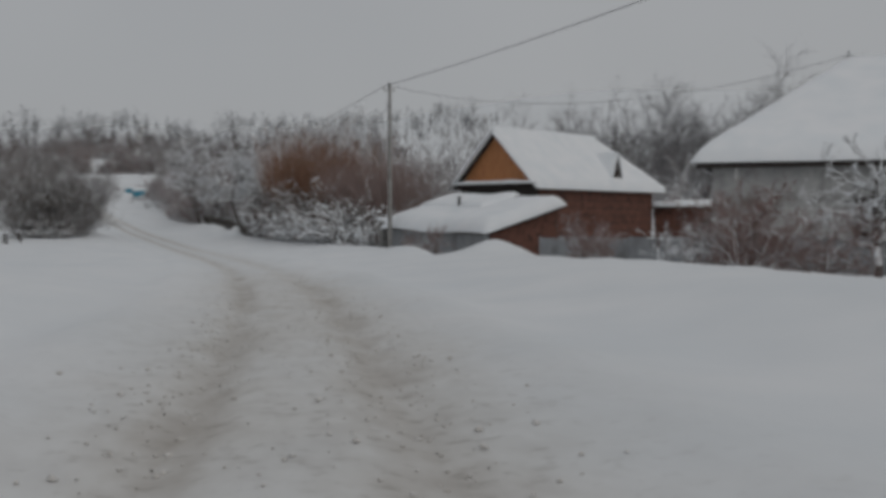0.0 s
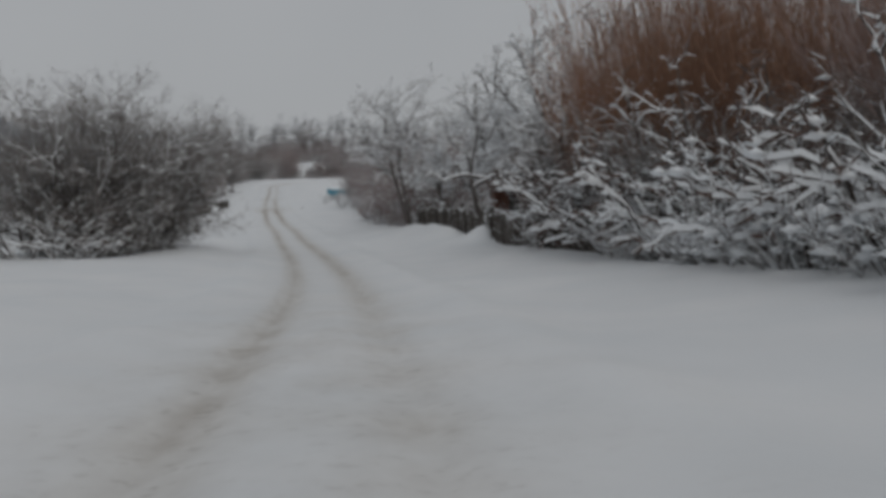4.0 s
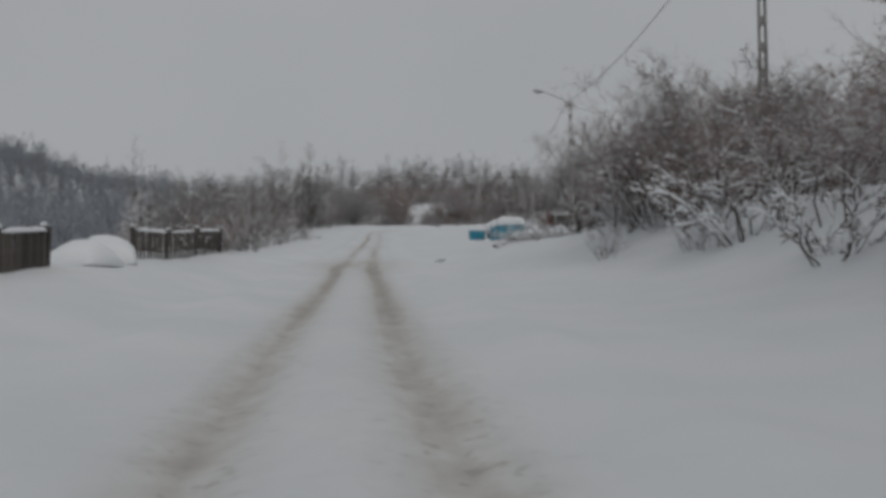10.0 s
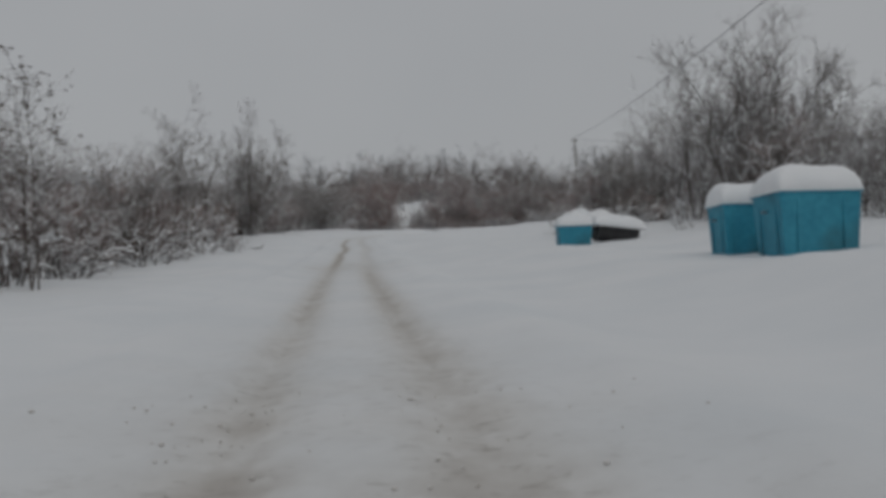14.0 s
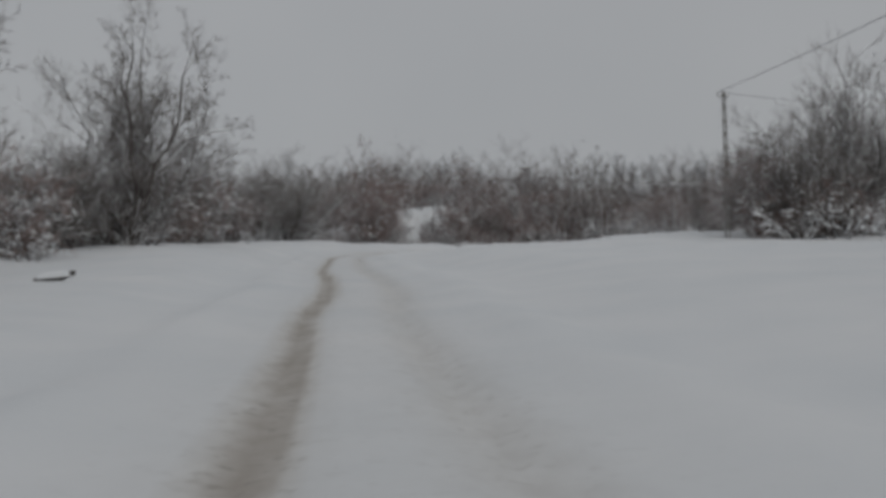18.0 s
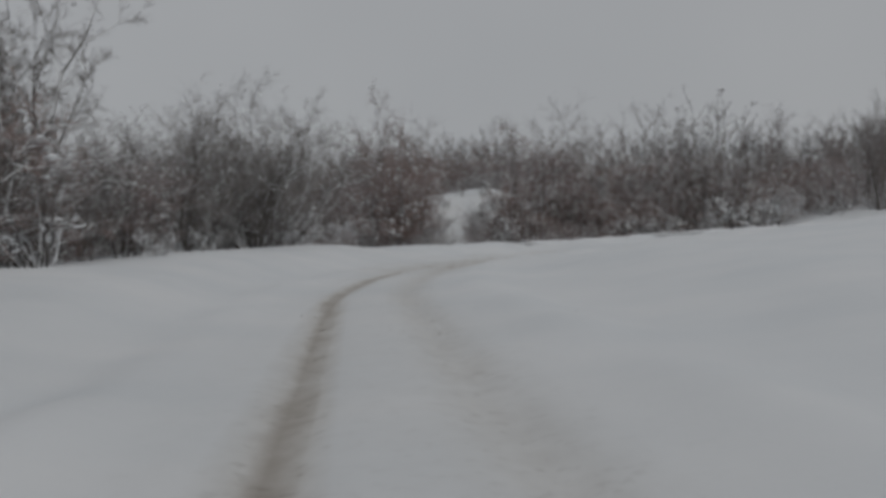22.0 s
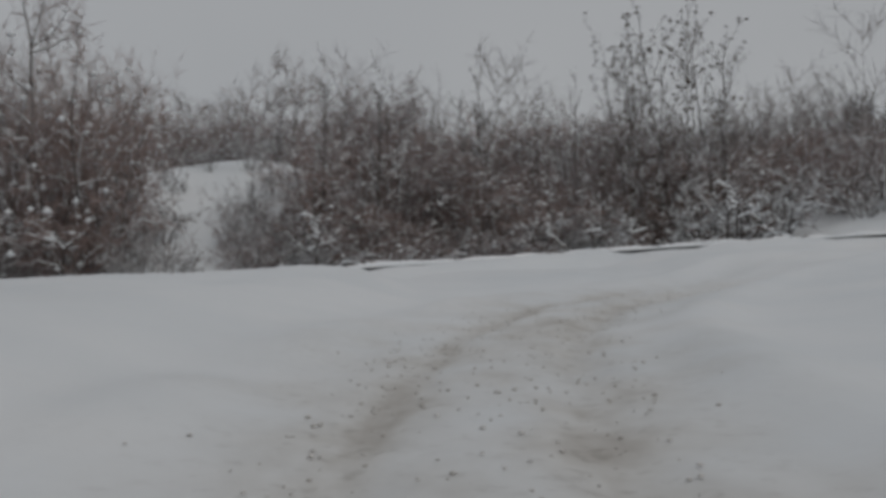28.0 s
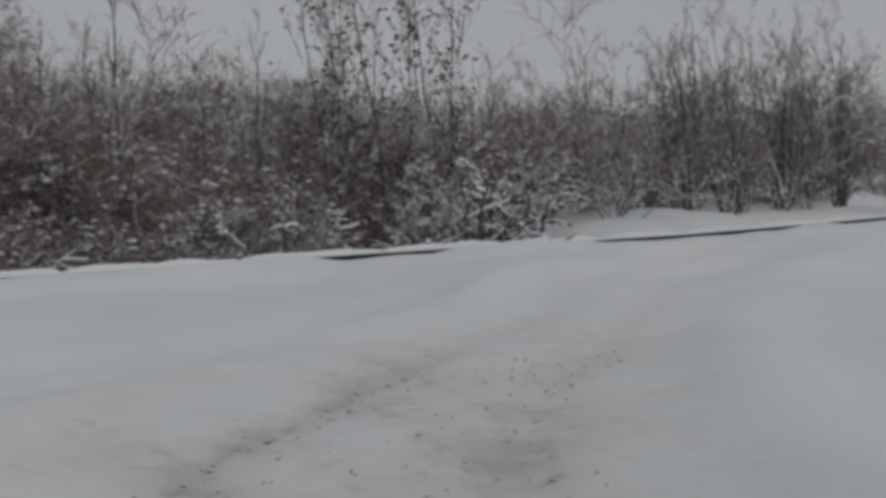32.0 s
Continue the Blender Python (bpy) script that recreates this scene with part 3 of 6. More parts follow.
def clumps(rng, spots, size):
    """Lumps of snow caught in the twigs: small flattened ten-sided lumps."""
    n = len(spots)
    ring = np.arange(5) * 2 * math.pi / 5
    shape = np.concatenate([[(0, 0, 0.55)], np.stack([np.cos(ring), np.sin(ring), 0 * ring], -1), [(0, 0, -0.35)]])
    sz = size * rng.uniform(0.5, 1.3, (n, 1, 1))
    V = spots[:, None] + shape[None] * sz * rng.uniform(0.7, 1.3, (n, 7, 3))
    k = np.arange(5)
    q = (k + 1) % 5
    F = np.concatenate([np.stack([0 * k, 1 + k, 1 + q], -1), np.stack([6 + 0 * k, 1 + q, 1 + k], -1)])
    return V.reshape(-1, 3), (F[None] + (np.arange(n) * 7)[:, None, None]).reshape(-1, 3)


def plant(name, label, category, rng, lines, fine, bark, twig, snow=0.0, pods=0, lumps=0, lump=0.10, shade=1.0):
    """A tree or bush: thick lines make the trunk, fine ones the crown."""
    ob = thing(name, label, category)
    v, f = joined([tubes(P, R, s, snow) for P, R, s in lines])
    raw_part("trunk", v, f, bark, ob)
    v, f = joined([tubes(P, R, s, min(snow * 0.6, shade)) for P, R, s in fine])
    raw_part("crown", v, f, twig, ob)
    if lumps:
        at = np.concatenate([P[:, len(P[0]) // 2] for P, R, s in fine])
        v, f = clumps(rng, at[rng.choice(len(at), min(lumps, len(at)), replace=False)], lump)
        tagged(raw_part("lying_snow", v, f, CAP, ob, "lumps of snow caught in the twigs", True), kind="stuff")
    if pods:
        tips = np.concatenate([P[:, -1] for P, R, s in fine])
        v, f = clumps(rng, tips[rng.choice(len(tips), min(pods, len(tips)), replace=False)], 0.085)
        tagged(raw_part("dry_foliage", v, f, DEAD_LEAF, ob, "dry brown seed heads"), kind="stuff")
    return ob


def make_snow_tree(seed, tall=11.0, lean=0.12):
    """A spreading garden tree, every limb loaded with snow."""
    g = np.random.RandomState(seed)
    T, TR = stems(g, 1, tall * 0.66, lean, 0.0, 7, 0.10, 0.19, 0.0, 0.45)
    L, LR = shoots(g, T, TR, 15, 0.62, 54, 6, 0.25, 0.16, 0.26, 0.5, 0.3, shrink=0.25)
    M, MR = shoots(g, L, LR, 8, 0.52, 52, 5, 0.15, 0.16, 0.10, 0.55, 0.35, 0.020)
    S, SR = shoots(g, M, MR, 8, 0.52, 48, 3, 0.12, 0.16, 0.04, 0.65, 0.5, 0.014)
    W, WR = shoots(g, S, SR, 3, 0.55, 45, 2, 0.15, 0.15, 0.06, 0.9, 0.6, 0.012)
    return plant("snowy_tree", "bare spreading tree with thick snow along every branch", "tree", g,
                 [(T, TR, 7), (L, LR, 5)], [(M, MR, 4), (S, SR, 3), (W, WR, 3)], BARK_SNOWY, TWIG_HEAVY, snow=0.05, lumps=70, lump=0.10)


def make_sapling(seed, tall=7.0, pods=0, mat=None):
    g = np.random.RandomState(seed)
    T, TR = stems(g, 3, tall, 0.10, 0.25, 6, 0.04, 0.038, 0.0, 0.2)
    L, LR = shoots(g, T, TR, 18, 0.30, 36, 4, 0.15, 0.07, 0.15, 0.5, 0.3, 0.014)
    S, SR = shoots(g, L, LR, 7, 0.48, 36, 2, 0.15, 0.09, 0.1, 0.7, 0.5, 0.011)
    W, WR = shoots(g, S, SR, 2, 0.6, 34, 2, 0.2, 0.1, 0.05, 0.9, 0.6, 0.010)
    return plant("young_tree", "slender bare young tree with thin upright twigs" + (" and dry seed heads" if pods else ""), "tree", g,
                 [(T, TR, 5)], [(L, LR, 3), (S, SR, 3), (W, WR, 3)], BARK_GREY, mat or TWIG_GREY, snow=0.008, pods=pods)


def make_thicket(seed, tall=3.2, mat=None, name="bush", label="tangled bare bush dusted with snow", count=14, lumps=14, lump=0.11, lean=0.42):
    g = np.random.RandomState(seed)
    T, TR = stems(g, count, tall, lean, 0.6, 5, 0.10, 0.024, 0.0, 0.35)
    L, LR = shoots(g, T, TR, 6, 0.45, 42, 4, 0.12, 0.12, 0.06, 0.65, 0.4, 0.014)
    S, SR = shoots(g, L, LR, 5, 0.55, 42, 2, 0.1, 0.13, 0.05, 0.75, 0.5, 0.012)
    W, WR = shoots(g, S, SR, 2, 0.65, 40, 2, 0.15, 0.12, 0.05, 0.9, 0.6, 0.011)
    return plant(name, label, "bush", g, [(T, TR, 4)], [(L, LR, 3), (S, SR, 3), (W, WR, 3)], BARK_GREY, mat or TWIG_GREY, snow=0.016, lumps=lumps, lump=lump)


def make_mass(seed, tall, mat, name, label, count=10, lean=0.45, up=0.05, fine=5, flecks=110, fleck=0.10, limb=None):
    """A close rounded tangle of very fine twigs, flecked with snow."""
    g = np.random.RandomState(seed)
    T, TR = stems(g, count, tall * 0.98, lean, 0.5 + 0.06 * tall, 6, 0.10, 0.010 * tall, 0.0, 0.35)
    L, LR = shoots(g, T, TR, 10, 0.45, 56, 4, 0.10, 0.14, up, 0.55, 0.4, 0.010, 0.35)
    S, SR = shoots(g, L, LR, 9, 0.52, 56, 2, 0.08, 0.1, up, 0.6, 0.5, 0.008, 0.3)
    W, WR = shoots(g, S, SR, fine, 0.75, 52, 2, 0.05, 0.1, up, 0.8, 0.6, 0.0065, 0.3)
    return plant(name, label, "bush", g, [(T, TR, 4), (L, LR, 4)], [(S, SR, 3), (W, WR, 3)], limb or BARK_SNOWY, mat, snow=0.016, lumps=flecks, lump=fleck, shade=0.006)


def make_old_tree():
    """A stout leaning trunk with one long level limb under thick snow."""
    g = np.random.RandomState(101)
    T = np.array([[(0.5, 0, -0.4), (0.25, 0, 1.6), (-0.2, 0, 3.4), (-0.7, 0, 5.2), (-0.5, 0.2, 7.2), (0.2, 0.4, 9.5), (0.6, 0.5, 11.0)]])
    TR = np.array([[0.40, 0.33, 0.30, 0.26, 0.18, 0.11, 0.05]])
    L = np.array([[(0.9, 0, 5.3), (-1.6, -0.2, 5.75), (-3.6, -0.3, 5.6), (-5.4, -0.4, 5.95), (-6.4, -0.5, 5.1), (-7.4, -0.6, 4.2)],
                  [(-0.5, 0, 4.6), (1.2, -0.2, 5.6), (2.8, -0.3, 6.0), (4.2, -0.3, 7.2), (5.4, -0.2, 8.6), (6.0, 0, 10.0)],
                  [(-0.6, 0.1, 6.4), (-1.6, 0.3, 7.6), (-2.6, 0.4, 8.6), (-3.3, 0.5, 9.8), (-3.9, 0.5, 11.0), (-4.2, 0.5, 12.0)]])
    LR = np.array([[0.20, 0.16, 0.13, 0.10, 0.07, 0.04]] * 3)
    L = L + g.normal(0, 0.22, L.shape) * np.array([0, 1, 1, 1, 1, 1])[None, :, None]
    M, MR = shoots(g, L, LR, 9, 0.28, 58, 4, 0.15, 0.14, 0.15, 0.4, 0.3, 0.02)
    S, SR = shoots(g, M, MR, 9, 0.5, 50, 3, 0.12, 0.14, 0.05, 0.6, 0.5, 0.014)
    W, WR = shoots(g, S, SR, 3, 0.55, 46, 2, 0.15, 0.12, 0.05, 0.9, 0.6, 0.011)
    return plant("old_tree", "stout old tree with a level limb under thick snow", "tree", g, [(T, TR, 9), (L, LR, 7)], [(M, MR, 4), (S, SR, 3), (W, WR, 3)], BARK_GREY, TWIG_HEAVY, snow=0.10, lumps=60, lump=0.10, shade=0.04)


def make_leaning_tree():
    """Two dark trunks leaning the same way from one root, with upswept snowy limbs."""
    g = np.random.RandomState(103)
    T = np.array([[(0, 0, -0.4), (-0.35, 0, 1.4), (-0.85, 0, 3.0), (-1.25, 0.1, 4.6), (-1.5, 0.2, 6.4), (-1.5, 0.3, 8.4)],
                  [(0.15, 0.1, -0.4), (-0.1, 0.2, 1.4), (-0.45, 0.3, 2.9), (-0.7, 0.4, 4.4), (-0.3, 0.6, 6.2), (0.3, 0.8, 8.0)]])
    TR = np.array([[0.17, 0.14, 0.12, 0.10, 0.07, 0.035], [0.14, 0.12, 0.10, 0.085, 0.06, 0.03]])
    L, LR = shoots(g, T, TR, 17, 0.50, 62, 6, 0.36, 0.15, 0.20, 0.45, 0.3, shrink=0.3)
    M, MR = shoots(g, L, LR, 10, 0.48, 50, 5, 0.15, 0.15, 0.15, 0.55, 0.35, 0.020)
    S, SR = shoots(g, M, MR, 7, 0.50, 48, 3, 0.12, 0.15, 0.05, 0.65, 0.5, 0.014)
    W, WR = shoots(g, S, SR, 2, 0.55, 45, 2, 0.15, 0.15, 0.06, 0.9, 0.6, 0.012)
    return plant("leaning_tree", "forked leaning tree with dark trunks and snowy upswept limbs", "tree", g, [(T, TR, 8), (L, LR, 5)], [(M, MR, 4), (S, SR, 3), (W, WR, 3)], BARK_GREY, TWIG_HEAVY, snow=0.05, lumps=60, lump=0.10)


def make_willow(seed, tall=6.0, red=True):
    """Arching snowy stems below, straight shoots above."""
    g = np.random.RandomState(seed)
    if red:
        ob = thing("red_willow", "large willow bush with snowy arching stems and reddish-orange shoots", "bush", group="willow hedge")
    else:
        ob = thing("grey_willow", "large dense grey willow bush with snow on its twigs", "bush")
    T, TR = stems(g, 26, tall * 0.62, 0.55, 0.9, 6, 0.10, 0.036, 0.05, 0.4)
    L, LR = shoots(g, T, TR, 7, 0.45, 48, 4, 0.15, 0.12, -0.02, 0.6, 0.4, 0.016)
    S, SR = shoots(g, L, LR, 5, 0.5, 45, 2, 0.15, 0.12, 0.0, 0.75, 0.5, 0.012)
    v, f = joined([tubes(T, TR, 4, 0.04), tubes(L, LR, 4, 0.035), tubes(S, SR, 3, 0.02)])
    raw_part("trunk", v, f, TWIG_HEAVY, ob, "grey stems loaded with snow")
    U, UR = stems(g, 210, tall, 0.26 if red else 0.36, 1.4, 4, 0.05, 0.011, 0.0, 0.5)
    U[..., 2] += tall * 0.12
    X, XR = shoots(g, U, UR, 9, 0.30, 24, 2, 0.30, 0.04, 0.2, 0.85, 0.6, 0.007)
    v, f = joined([tubes(U, UR, 3, 0.0 if red else 0.012), tubes(X, XR, 3, 0.0 if red else 0.01)])
    raw_part("crown", v, f, TWIG_RED if red else TWIG_RUST, ob, "straight thin red-orange shoots" if red else "")
    return ob


def make_verge_tree(seed, tall=6.0, count=4, lean=0.34):
    """Crooked bare stems that show their trunks, with a spreading crown of fine twigs."""
    g = np.random.RandomState(seed)
    T, TR = stems(g, count, tall * 0.8, lean, 0.35, 7, 0.13, 0.050, 0.06, 0.35)
    L, LR = shoots(g, T, TR, 11, 0.46, 50, 5, 0.34, 0.14, 0.12, 0.5, 0.35, 0.012, 0.25)
    S, SR = shoots(g, L, LR, 9, 0.48, 48, 3, 0.12, 0.14, 0.06, 0.5, 0.5, 0.007, 0.3)
    W, WR = shoots(g, S, SR, 6, 0.65, 46, 2, 0.1, 0.12, 0.04, 0.7, 0.6, 0.005, 0.3)
    return plant("verge_tree", "crooked bare tree with several dark stems rising from the snow bank", "tree", g,
                 [(T, TR, 6), (L, LR, 4)], [(S, SR, 3), (W, WR, 3)], BARK_DARK, TWIG_HEDGE, snow=0.020, lumps=30, lump=0.05, shade=0.003)


def make_snow_limbs(seed, tall=2.6):
    """Bare boughs bent outwards under thick snow, dark underneath."""
    g = np.random.RandomState(seed)
    T, TR = stems(g, 15, tall, 0.8, 0.7, 7, 0.12, 0.055, 0.0, 0.35)
    s = np.linspace(0, 1, 7)
    T[..., 2] += (tall * 0.62 * (s - 0.9 * s ** 2))[None]
    L, LR = shoots(g, T, TR, 4, 0.46, 46, 5, 0.3, 0.14, -0.02, 0.6, 0.4, 0.02, 0.3)
    S, SR = shoots(g, L, LR, 4, 0.5, 44, 3, 0.15, 0.12, 0.05, 0.6, 0.5, 0.010, 0.3)
    return plant("bent_bush", "bush of dark boughs bent under thick ropes of snow", "bush", g,
                 [(T, TR, 6), (L, LR, 5)], [(S, SR, 3)], BARK_ROPED, TWIG_BROWN, snow=0.10, lumps=16, lump=0.16)


def make_grand_tree(seed, tall=11.0):
    """A low-forked tree whose long limbs sweep up into a round close crown."""
    g = np.random.RandomState(seed)
    T, TR = stems(g, 9, tall * 0.74, 0.36, 0.3, 8, 0.08, 0.10, 0.16, 0.2)
    L, LR = shoots(g, T, TR, 13, 0.40, 46, 5, 0.18, 0.12, 0.25, 0.45, 0.3, 0.014, 0.35)
    M, MR = shoots(g, L, LR, 8, 0.48, 42, 3, 0.15, 0.12, 0.18, 0.55, 0.4, 0.009)
    S, SR = shoots(g, M, MR, 6, 0.58, 40, 2, 0.12, 0.12, 0.14, 0.7, 0.5, 0.007)
    W, WR = shoots(g, S, SR, 3, 0.75, 38, 2, 0.15, 0.1, 0.08, 0.8, 0.6, 0.006)
    return plant("grand_tree", "tall low-forked bare tree with upswept limbs edged in snow", "tree", g,
                 [(T, TR, 7), (L, LR, 4)], [(M, MR, 3), (S, SR, 3), (W, WR, 3)], BARK_DARK, TWIG_SOOT, snow=0.022, lumps=30, lump=0.08, shade=0.004)


BROWN_LABEL = "dense reddish-brown bare bush with little snow"
HEDGE_LABEL = "close tangle of thin brown twigs flecked with snow"
GREY_LABEL = "close tangle of thin grey twigs flecked with snow"
DOME_LABEL = "tall rounded dark-brown bush of close fine twigs"
LADEN_LABEL = "low bush bent under lying snow"
KINDS = {
    "snow": [make_snow_tree(11), make_snow_tree(12, 10.0, 0.3), make_snow_tree(13, 11.5, 0.2)],
    "sapling": [make_sapling(21), make_sapling(22, 6.0), make_sapling(23, 8.0)],
    "pods": [make_sapling(26, 9.0, 260)],
    "bush": [make_thicket(31), make_thicket(32, 2.6), make_thicket(33, 3.8)],
    "brown": [make_mass(36, 3.4, TWIG_RUST, "brown_bush", BROWN_LABEL, 10, 0.5, 0.05, 4, 60, 0.12), make_mass(37, 2.8, TWIG_RUST, "brown_bush", BROWN_LABEL, 9, 0.55, 0.05, 4, 60, 0.12)],
    "laden": [make_thicket(41, 3.0, TWIG_HEAVY, "snowy_bush", LADEN_LABEL, 12, 40, 0.15, 0.55), make_thicket(42, 2.2, TWIG_HEAVY, "snowy_bush", LADEN_LABEL, 12, 40, 0.14, 0.55)],
    "willow": [make_willow(51), make_willow(52, 5.4)],
    "greywillow": [make_willow(55, 6.2, False), make_willow(56, 5.2, False)],
    "fine": [make_mass(81, 3.4, TWIG_DULL, "hedge_bush", GREY_LABEL), make_mass(82, 3.9, TWIG_HEDGE, "hedge_bush", HEDGE_LABEL), make_mass(83, 2.9, TWIG_HEDGE, "hedge_bush", HEDGE_LABEL)],
    "dome": [make_mass(91, 5.2, TWIG_HEDGE, "round_bush", DOME_LABEL, 9, 0.40, 0.16, 6, 100, 0.12), make_mass(92, 4.4, TWIG_RUST, "round_bush", DOME_LABEL, 9, 0.45, 0.14, 6, 100, 0.12)],
    "poplar": [make_mass(97, 8.0, TWIG_DULL, "pointed_tree", "narrow pointed tree of close upright twigs", 8, 0.13, 0.55, 5, 30)],
    "verge": [make_verge_tree(111), make_verge_tree(112, 6.8, 3, 0.3), make_verge_tree(113, 5.4, 5, 0.42), make_verge_tree(114, 7.4, 2, 0.22)],
    "limbs": [make_snow_limbs(121), make_snow_limbs(122, 3.2)],
    "grand": [make_grand_tree(131), make_grand_tree(132, 10.0)],
    "thick": [make_mass(141, 7.2, TWIG_SOOT, "dense_bush", "tall rounded dark grey bush with snow-edged upswept limbs", 15, 0.40, 0.22, 6, 110, 0.10), make_mass(142, 6.4, TWIG_SOOT, "dense_bush", "tall rounded dark grey bush with snow-edged upswept limbs", 14, 0.45, 0.20, 6, 110, 0.10)],
    "rust": [make_mass(38, 3.2, TWIG_GARDEN, "rusty_bush", "rounded red-brown garden bush by the sheet fence", 10, 0.55, 0.08, 6, 30, 0.06, BARK_DARK)],
    "old": [make_old_tree()],
    "leaning": [make_leaning_tree()],
    "mound": [make_thicket(95, 2.0, TWIG_HEAVY, "buried_bush", "bush almost buried under heavy lumps of snow", 16, 60, 0.20, 0.75)],
}
USED = set()


def put(kind, x, y, size=1.0, sink=0.0, turn=None, wide=None, which=None):
    """One plant of a kind on the ground; the first use of a mould is the mould itself."""
    pick = random.Random(int(x * 977 + y * 10133))
    k = pick.randrange(len(KINDS[kind])) if which is None else which
    mould = KINDS[kind][k]
    turn = pick.uniform(0, 360) if turn is None else turn
    wide = size * pick.uniform(0.9, 1.1) if wide is None else wide
    m = Matrix.Translation((x, y, hz(x, y) - sink)) @ pose(0, 0, 0, 0, 0, turn) @ Matrix.Diagonal((wide, wide, size, 1))
    if (kind, k) not in USED:
        USED.add((kind, k))
        mould.matrix_basis = m
        return mould
    ob = copy_thing(mould, Matrix.Identity(4))
    ob.matrix_basis = m
    return ob


def row(kind, count, a, b, across, sizes, seed):
    g = random.Random(seed)
    for i in range(count):
        t = (i + g.uniform(0.1, 0.9)) / count
        x = a[0] + (b[0] - a[0]) * t + g.uniform(*across)
        y = a[1] + (b[1] - a[1]) * t + g.uniform(-0.6, 0.6)
        if 267 < y < 287 and abs(x + 28.6) < 2.4:
            continue
        put(kind, x, y, g.uniform(*sizes))


# the willow hedge on the right of the lane
row("willow", 8, (12.4, 0.5), (9.6, 17), (-0.2, 1.4), (1.2, 1.5), 1)
row("greywillow", 4, (13.8, -12.0), (12.6, 0), (0, 1.5), (0.95, 1.15), 56)
row("thick", 6, (12.2, -9.5), (9.4, 8), (-0.2, 0.8), (0.42, 0.58), 91)
row("thick", 6, (9.2, 13), (8.4, 22), (0, 1.4), (0.5, 0.68), 92)
row("limbs", 16, (11.0, -14.0), (8.2, 17), (-0.5, 0.7), (0.9, 1.2), 93)
row("laden", 6, (11.6, -11.5), (9.4, 6), (-0.4, 0.6), (1.1, 1.4), 88)
row("mound", 9, (10.9, -14.5), (8.6, 4), (-0.6, 0.4), (0.75, 1.1), 57)
row("laden", 8, (10.2, -12.5), (7.4, 18), (-0.4, 0.8), (0.6, 0.9), 2)
row("bush", 8, (17, -9), (13, 25), (0, 5), (1.3, 1.9), 3)
row("greywillow", 3, (15.5, -6), (13, 5), (-0.5, 3), (1.1, 1.3), 44)
# garden trees behind the board fence
for x, y, s in ((9.6, 19.5, 0.8), (13.5, 28, 1.55), (12.5, 36, 1.55), (4.6, 48.0, 1.0), (9.8, 49.5, 1.35), (11.8, 19, 1.15),
                (10.5, 42.5, 1.45), (17, 33, 1.65), (16, 22, 1.45), (15, 46, 1.5), (7.6, 52, 1.0), (18, 41, 1.6), (10.4, 28.8, 1.2), (12.2, 24.5, 1.4), (15.2, 27, 1.5),                 (14.5, 17, 1.4), (6.0, 43.0, 1.15), (19, 27, 1.7), (12.6, 31.5, 1.5)):
    put("snow", x, y, s)
row("laden", 6, (8.8, 18), (7.4, 30), (0.6, 2.0), (0.6, 0.9), 70)
row("thick", 5, (11.5, 27), (10.5, 50), (0.5, 6.5), (0.7, 0.95), 43)
put("old", 5.7, 32.6, 0.6, turn=0, wide=0.5)
put("snow", 12.3, 37.8, 1.5)
put("leaning", 1.95, 44.6, 1.0, turn=0, wide=1.0)
put("laden", 2.6, 45.2, 0.5)
put("rust", 12.9, -27.0, 0.55)
put("laden", 12.7, -26.6, 0.5)
put("rust", 15.2, -42.8, 0.55)
put("rust", 16.4, -40.6, 0.5)
put("rust", 14.4, -55.4, 0.62)
put("rust", 15.6, -53.4, 0.78)
put("rust", 16.8, -51.6, 0.68)
put("rust", 16.1, -56.2, 0.55)
put("laden", 13.6, -53.0, 0.5)
put("snow", 18.6, -55.2, 0.55, wide=0.55)
row("brown", 8, (1.8, 50), (-2.0, 64), (0, 2.5), (0.75, 1.1), 4)
# the thicket on the bank along the right verge
row("verge", 7, (1.0, 50), (-1.6, 69), (0.2, 1.8), (0.75, 1.05), 5)
row("verge", 4, (-1.4, 71), (-3.0, 80), (0.4, 1.6), (0.5, 0.68), 101)
row("verge", 7, (-0.9, 68), (2.4, 83), (0.2, 1.6), (0.8, 1.0), 102)
row("dome", 6, (0.6, 70), (3.4, 86), (0, 2.2), (1.0, 1.3), 103)
row("limbs", 4, (-0.6, 66), (-2.0, 76), (0, 0.8), (0.4, 0.55), 104)
row("verge", 9, (-3.4, 80), (-5.6, 100), (0.2, 2.0), (0.45, 0.65), 6)
row("verge", 9, (3.2, 52), (0.6, 80), (0, 3.5), (0.8, 1.1), 45)
row("dome", 7, (4.8, 54), (1.2, 98), (0, 3.5), (0.75, 1.05), 65)
row("brown", 9, (3.2, 55), (0.0, 92), (0, 3), (1.0, 1.35), 66)
row("dome", 8, (7.4, 56), (3.8, 104), (0, 4), (0.95, 1.25), 71)
row("limbs", 9, (0.4, 52), (-4.8, 98), (-0.4, 1.6), (0.45, 0.75), 72)
row("sapling", 8, (3.2, 54), (0.8, 92), (0, 6), (0.8, 1.1), 8)
row("laden", 8, (0.0, 52), (-4.8, 98), (-0.4, 1.0), (0.35, 0.55), 7)
row("bush", 8, (-2.4, 96), (-3.6, 112), (0.4, 5.0), (0.8, 1.2), 82)
